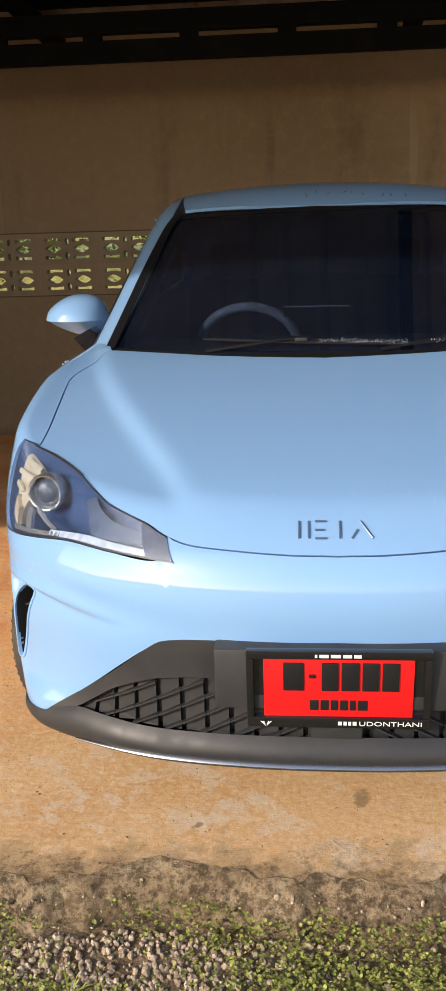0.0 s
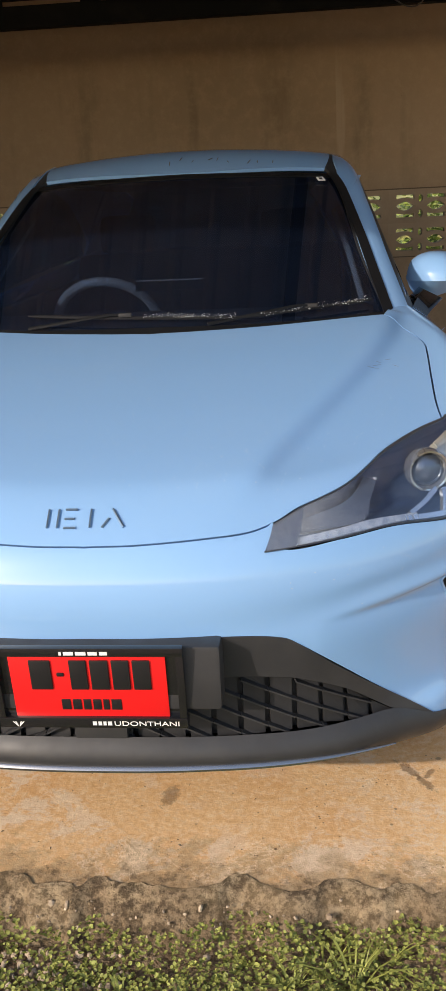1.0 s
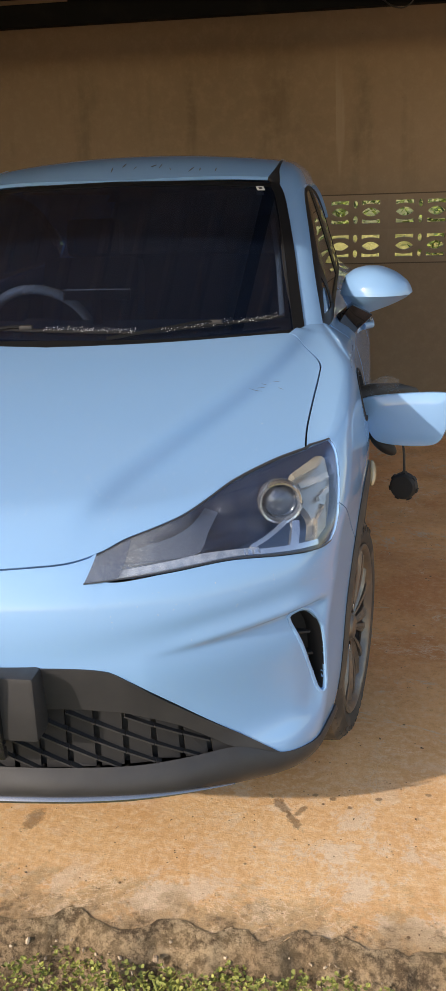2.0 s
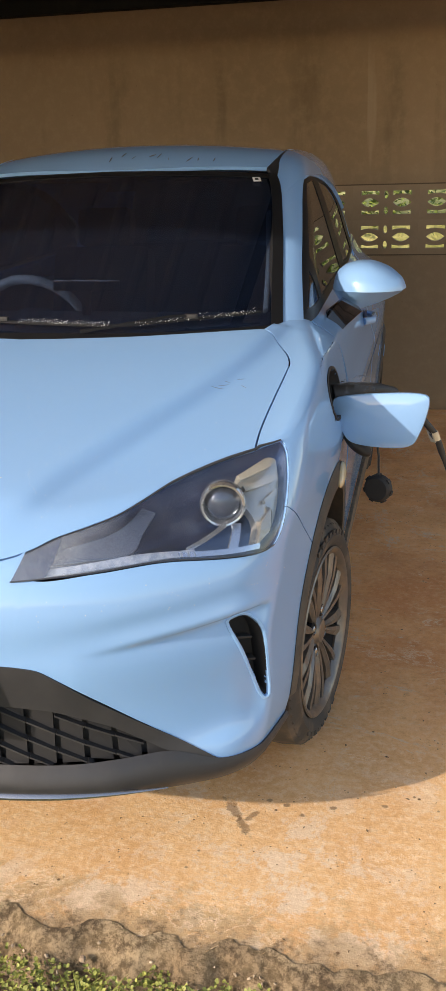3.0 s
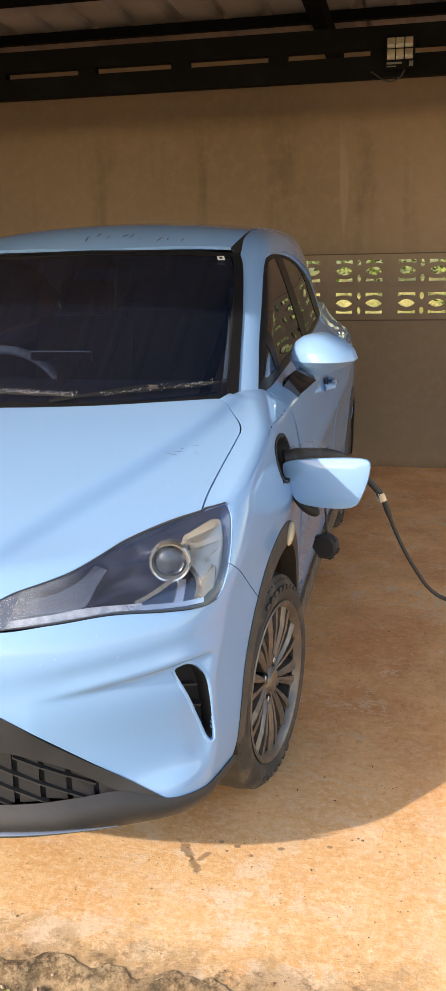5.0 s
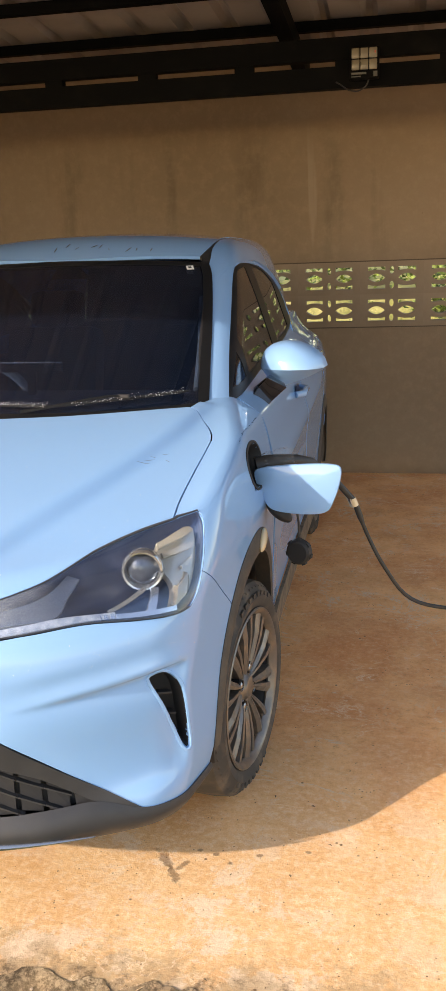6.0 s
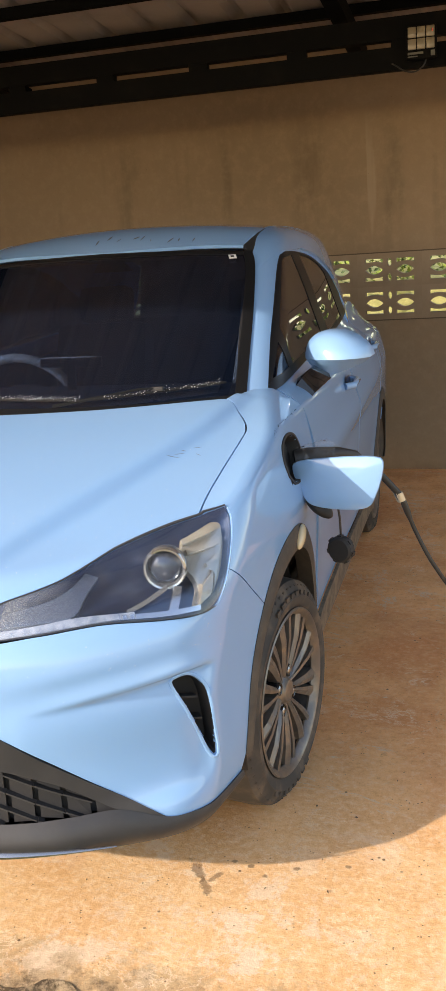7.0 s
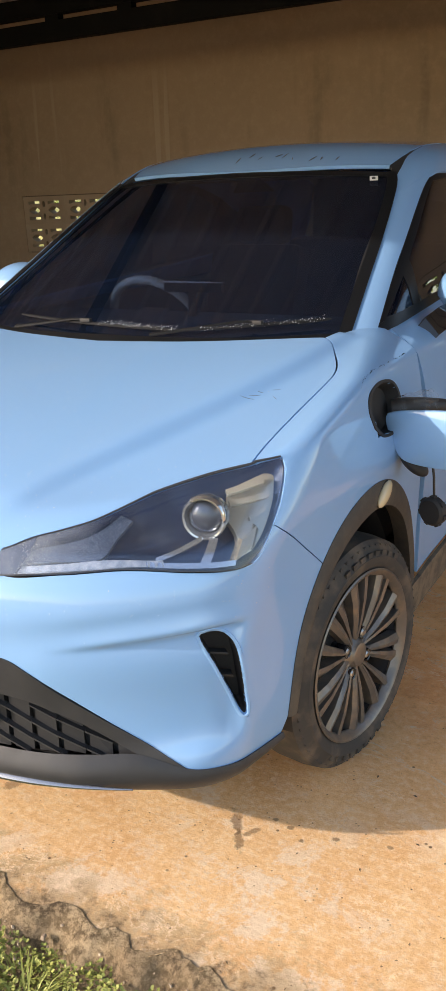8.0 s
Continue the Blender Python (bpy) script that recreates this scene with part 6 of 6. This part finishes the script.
part("cable", tube(bmesh.new(), [tuple(q) for q in cab], [0.0095] * 8 + [0.0062] * 82, 12), cable_black, plug, "thick black charging cable")
t = Vector((0.022, 0.008, -0.060)).normalized()
m = Matrix.Translation((1.102, 1.006, 0.744)) @ t.to_track_quat("Z", "Y").to_matrix().to_4x4()
tag = part("tag", boxes(-0.008, 0.044, -0.0105, -0.0090, -0.018, 0.016, 0.0, m @ Matrix.Rotation(radians(-12), 4, "Y")), tag_white, plug, "white paper tag folded round the cable", smooth=False)
part("collar", lathe([(-0.013, 0.0080), (-0.013, 0.0090), (0.013, 0.0090), (0.013, 0.0080)], 16, "z"), tag_white, tag).matrix_basis = m
bm = bmesh.new()
for i in range(3):
    box(bm, 0.004 + 0.007 * i, 0.009 + 0.007 * i, -0.0118, -0.0110, -0.008, 0.006 - 0.003 * i, 0.0, m)
part("print_bar", bm, plate_black, tag, smooth=False)


# ---- floodlight on the truss ----
flood = thing("floodlight", "square solar floodlight with six unlit cells on the roof truss", "floodlight", (1.03, 3.44, 2.39))
part("housing", boxes(0.958, 1.107, 3.405, 3.445, 2.318, 2.470, 0.008), steel_black, flood, "black floodlight housing")
for i in range(3):
    for j in range(2):
        x, z = 0.968 + 0.044 * i, 2.362 + 0.053 * j
        part("led_cell", boxes(x, x + 0.040, 3.398, 3.408, z, z + 0.049, 0.004), lamp_cell, flood, "pale unlit lamp cell")
part("indicator", boxes(1.084, 1.088, 3.394, 3.400, 2.436, 2.448), red_led, flood, "small red indicator", smooth=False)
dim_print = material("dim grey print", (0.10, 0.095, 0.08), 0.6)
for x0, x1, z0, z1 in ((0.967, 1.042, 2.341, 2.351), (0.967, 1.014, 2.329, 2.334), (1.078, 1.098, 2.329, 2.353)):
    part("print_bar", boxes(x0, x1, 3.402, 3.405, z0, z1), dim_print, flood, smooth=False)
part("bracket", boxes(1.01, 1.05, 3.445, 3.472, 2.36, 2.43, 0.004), steel_black, flood)
cb = spline([(1.055, 3.43, 2.320), (1.04, 3.42, 2.288), (1.00, 3.42, 2.266), (0.95, 3.43, 2.276), (0.91, 3.45, 2.305), (0.885, 3.465, 2.322)], 30)
part("cord", tube(bmesh.new(), [tuple(q) for q in cb], 0.004, 6), cable_black, flood, "thin black cord")

# ---- leaf litter on the floor ----
litter_mat = material("dry leaf litter", (0.11, 0.065, 0.035), 0.9)
n = Nodes(litter_mat)
n.set(Base_Color=n.mix(n.island(), (0.06, 0.04, 0.025), (0.20, 0.125, 0.065)))
rng = random.Random(12)
bm = bmesh.new()
for _ in range(190):
    x, y = rng.uniform(-1.6, 2.0), -0.12 + abs(rng.gauss(0, 1.0))
    s, a = rng.uniform(0.002, 0.007), rng.uniform(0, 6.28)
    c, d = Vector((math.cos(a), math.sin(a), 0)), Vector((-math.sin(a), math.cos(a), 0))
    w = rng.uniform(0.15, 0.5)
    q = [Vector((x, y, 0.0018)) + v for v in (-c * s, d * s * w + Vector((0, 0, 0.002)), c * s, -d * s * w + Vector((0, 0, 0.001)))]
    bm.faces.new([bm.verts.new(v) for v in q])
tagged(part("leaf_litter", bm, litter_mat, smooth=False), "scattered bits of dry brown leaf on the slab", "litter", kind="stuff")

# ---- gravel and weeds at the edge of the yard ----
rng = random.Random(21)


def gravelly(x, y):
    return noise.noise(Vector((x * 1.6 + 3.1, y * 1.6, 0.7))) + 0.5 * noise.noise(Vector((x * 4.5, y * 4.5, 2.0)))


bm = bmesh.new()
ico = bmesh.new()
bmesh.ops.create_icosphere(ico, subdivisions=1, radius=1.0)
ico_v = [v.co.copy() for v in ico.verts]
ico.verts.index_update()
ico_f = [[v.index for v in f.verts] for f in ico.faces]
ico.free()
verts, faces = [], []
count = 0
while count < 8500:
    x, y = rng.uniform(-1.5, 1.6), rng.uniform(-1.15, -0.24)
    y2 = edge_y(x) - 0.07
    if y > y2:
        continue
    g_ = gravelly(x, y) + 0.35 * max(0, 0.15 - x) - 0.10
    if g_ < rng.uniform(-0.28, 0.32):
        continue
    s = rng.uniform(0.0035, 0.0105)
    rot = Euler((rng.uniform(0, 6), rng.uniform(0, 6), rng.uniform(0, 6))).to_matrix()
    sc = Vector((rng.uniform(0.8, 1.3), rng.uniform(0.7, 1.1), rng.uniform(0.5, 0.9))) * s
    base = len(verts)
    z0 = yard_z(x, y) + s * 0.35
    for v in ico_v:
        w = rot @ Vector((v.x * sc.x, v.y * sc.y, v.z * sc.z)) * rng.uniform(0.82, 1.12)
        verts.append((x + w.x, y + w.y, z0 + w.z))
    faces += [[base + k for k in f] for f in ico_f]
    count += 1
for _ in range(260):
    # smaller stones bedded in the crumbled edge
    x = rng.uniform(-1.5, 1.4)
    y = edge_y(x) - 0.012 - 0.075 * rng.random()
    s = rng.uniform(0.001, 0.004) * (2.2 if rng.random() < 0.05 else 1.0)
    base = len(verts)
    z0 = -0.018 - 0.062 * min(1.0, max(0.0, (edge_y(x) - y) / 0.085)) ** 2.0 + s * 0.1
    rot = Euler((rng.uniform(0, 6), rng.uniform(0, 6), rng.uniform(0, 6))).to_matrix()
    for v in ico_v:
        w = rot @ Vector((v.x * s * 1.3, v.y * s, v.z * s * 0.7)) * rng.uniform(0.82, 1.12)
        verts.append((x + w.x, y + w.y, z0 + w.z))
    faces += [[base + k for k in f] for f in ico_f]
me = bpy.data.meshes.new("gravel")
me.from_pydata(verts, [], faces)
me.materials.append(stone_mat)
tagged(new("gravel", me), "pale loose gravel in the yard beside the slab", "gravel", kind="stuff")

# low creeping weeds: rosettes of small round leaves
verts, faces = [], []


def blade_leaf(p, d, up, ln, w, verts, faces, bend=0.25):
    sd = d.cross(up).normalized()
    b = len(verts)
    for v in (p, p + d * ln * 0.35 + sd * w + up * ln * bend * 0.3, p + d * ln * 0.75 + sd * w * 0.7 + up * ln * bend * 0.3, p + d * ln, p + d * ln * 0.75 - sd * w * 0.7 + up * ln * bend * 0.3, p + d * ln * 0.35 - sd * w + up * ln * bend * 0.3):
        verts.append(tuple(v))
    faces.append([b, b + 1, b + 2, b + 3])
    faces.append([b, b + 3, b + 4, b + 5])


count = 0
tries = 0
while count < 27000 and tries < 200000:
    tries += 1
    x, y = rng.uniform(-1.5, 1.6), rng.uniform(-1.15, -0.20)
    lim = edge_y(x) - 0.045 - 0.040 * noise.noise(Vector((x * 5.0, 1.2, 0.4))) + 0.115 * math.exp(-((x - 0.36) / 0.055) ** 2)
    if abs(x - 0.05) > 1.25 + 0.3 * rng.random() or y < -0.95 - 0.2 * rng.random():
        continue
    if y > lim:
        continue
    g_ = gravelly(x, y) + 0.30 * max(0, 0.15 - x) - 0.1
    if g_ > rng.uniform(-0.16, 0.50):
        continue
    z0 = yard_z(x, y) + 0.045 * min(1.0, max(0.0, (y - (edge_y(x) - 0.12)) / 0.06))
    p = Vector((x, y, z0 + rng.uniform(0.0, 0.022)))
    for _ in range(rng.randint(2, 4)):
        a = rng.uniform(0, 6.28)
        d = Vector((math.cos(a), math.sin(a), rng.uniform(0.05, 0.7))).normalized()
        up = Vector((rng.gauss(0, 0.3), rng.gauss(0, 0.3), 1)).normalized()
        ln = rng.uniform(0.0042, 0.0105)
        blade_leaf(p, d, up, ln, ln * rng.uniform(0.36, 0.50), verts, faces)
    count += 1
me = bpy.data.meshes.new("weeds")
me.from_pydata(verts, [], faces)
me.materials.append(leaf_mat)
tagged(new("weeds", me), "low green creeping weeds over soil and gravel", "weeds", kind="stuff")


def tuft(name, cx, cy, n_, height, spread, seed, label):
    r2 = random.Random(seed)
    verts, faces = [], []
    for _ in range(n_):
        a = r2.uniform(0, 6.28)
        rr = spread * r2.random() ** 0.7
        p = Vector((cx + rr * math.cos(a), cy + rr * math.sin(a) * 0.7, yard_z(cx, cy) + 0.005))
        d = Vector((math.cos(a) * r2.uniform(0.2, 1.1), math.sin(a) * r2.uniform(0.2, 1.0), r2.uniform(0.5, 1.3))).normalized()
        ln = height * r2.uniform(0.4, 1.1)
        w = r2.uniform(0.0012, 0.0028)
        sd = d.cross(Vector((0, 0, 1))).normalized()
        b = len(verts)
        for t, k in ((0, 1.0), (0.4, 0.9), (0.75, 0.55), (1.0, 0.05)):
            q = p + d * ln * t + Vector((0, 0, -ln * 0.45 * t * t)) + Vector((math.cos(a), math.sin(a), 0)) * ln * 0.25 * t * t
            verts.append(tuple(q + sd * w * k))
            verts.append(tuple(q - sd * w * k))
        for i in range(3):
            faces.append([b + 2 * i, b + 2 * i + 1, b + 2 * i + 3, b + 2 * i + 2])
    me = bpy.data.meshes.new(name)
    me.from_pydata(verts, [], faces)
    me.materials.append(leaf_mat)
    return tagged(new(name, me), label, "grass tuft")


for i, (x, y, k, h, s) in enumerate(((0.44, -0.27, 34, 0.12, 0.035), (0.50, -0.31, 26, 0.13, 0.03), (0.38, -0.33, 22, 0.09, 0.03), (0.56, -0.27, 12, 0.10, 0.02), (-0.55, -0.42, 30, 0.06, 0.03), (0.05, -0.36, 26, 0.05, 0.03), (0.62, -0.40, 40, 0.07, 0.04))):
    tuft("grass_tuft", x, y, k, h, s, 40 + i, "tuft of thin green grass at the slab edge")["group"] = "grass tufts along the slab"

# ---- water drops on the nose ----
rng = random.Random(33)
drop_mat = material("water drops", (0.86, 0.90, 0.95), 0.08, Transmission_Weight=0.35, IOR=1.33)
verts, faces = [], []
ts, zs, hx, hy = [], [], [], []
for _ in range(90):
    ts.append(rng.choice((-1, 1)) * rng.uniform(24, 56)), zs.append(0.735 - 0.02 - abs(rng.gauss(0, 0.05)))
for _ in range(210):
    hx.append(rng.gauss(0.25, 0.22)), hy.append(min(0.7, max(-0.03, -0.03 + abs(rng.gauss(0, 0.22)))))
p1 = on_body("round", np.abs(np.array(ts)), np.array(zs))
p1[:, 0] *= np.sign(ts)
hx = np.clip(np.array(hx), -0.6, 0.62)
lamp_edge = np.interp(np.abs(hx), [q[0] for q in HOOD_FRONT], [q[1] for q in HOOD_FRONT])
keep = np.array(hy) > lamp_edge + 0.02
p2 = on_body("top", hx[keep], np.array(hy)[keep])
for pp in (p1, p2):
    nn = normals(pp)
    for q, k in zip(pp, nn):
        r = rng.uniform(0.0005, 0.0012)
        k = Vector(k)
        a = k.orthogonal().normalized()
        c = k.cross(a)
        base = len(verts)
        for ring_r, h in ((1.0, -0.1), (0.75, 0.5)):
            for i in range(6):
                t = i * math.pi / 3
                verts.append(tuple(Vector(q) + (a * math.cos(t) + c * math.sin(t)) * r * ring_r + k * r * h))
        verts.append(tuple(Vector(q) + k * r * 0.7))
        for i in range(6):
            j = (i + 1) % 6
            faces.append([base + i, base + j, base + 6 + j, base + 6 + i])
            faces.append([base + 6 + i, base + 6 + j, base + 12])
me = bpy.data.meshes.new("dew")
me.from_pydata(verts, [], faces)
me.materials.append(drop_mat)
ob = new("dew", me)
ob.parent = car
ob.matrix_parent_inverse = Matrix.Translation(-car.location)
tagged(ob, "tiny water drops", kind="stuff")

# beads of water on the wiper blades
verts, faces = [], []
for x0, x1, z0, z1 in ((-0.02, 0.235, 1.066, 1.058), (0.30, 0.600, 1.060, 1.075)):
    for _ in range(130):
        x = rng.uniform(x0, x1)
        q = on_screen(x, float(np.interp(x, [x0, x1], [z0, z1])) + 0.004 + rng.gauss(0, 0.0028), 0.0185 + rng.uniform(-0.002, 0.001))
        r = rng.uniform(0.0006, 0.0015)
        base = len(verts)
        verts += [tuple(q + v * r) for v in ico_v]
        faces += [[base + k for k in f] for f in ico_f]
me = bpy.data.meshes.new("dew")
me.from_pydata(verts, [], faces)
me.materials.append(drop_mat)
ob = new("dew", me)
ob.parent = car
ob.matrix_parent_inverse = Matrix.Translation(-car.location)
tagged(ob, "beads of water on the wipers", kind="stuff")

# fine scratches on the hood's corner and dark smudges on the roof's front edge
scratch_mat = material("dark grey scratch", (0.10, 0.12, 0.15), 0.6)


def stroke(x0, y0, x1, y1, r, solid):
    p = on_body("top", np.linspace(x0, x1, 4), np.linspace(y0, y1, 4), solid)
    k = normals(p, solid)
    return tube(bmesh.new(), [tuple(q) for q in p + k * (r * 0.2)], [r * 0.3, r, r, r * 0.3], 5)


for x, y, dx, dy in ((0.575, 0.520, 0.030, 0.012), (0.590, 0.535, 0.022, 0.020), (0.625, 0.585, 0.018, 0.010), (0.640, 0.560, 0.014, -0.010), (0.600, 0.560, 0.012, 0.004)):
    part("scratch", stroke(x, y, x + dx, y + dy, 0.0007, lower_body), scratch_mat, car)
for i in range(9):
    x, y = -0.05 + 0.045 * i + rng.uniform(-0.012, 0.012), 1.665 + rng.uniform(0.0, 0.05)
    part("smudge", stroke(x, y, x + rng.uniform(-0.01, 0.02), y + rng.uniform(0.02, 0.05), rng.uniform(0.0010, 0.0022), cabin), scratch_mat, car)
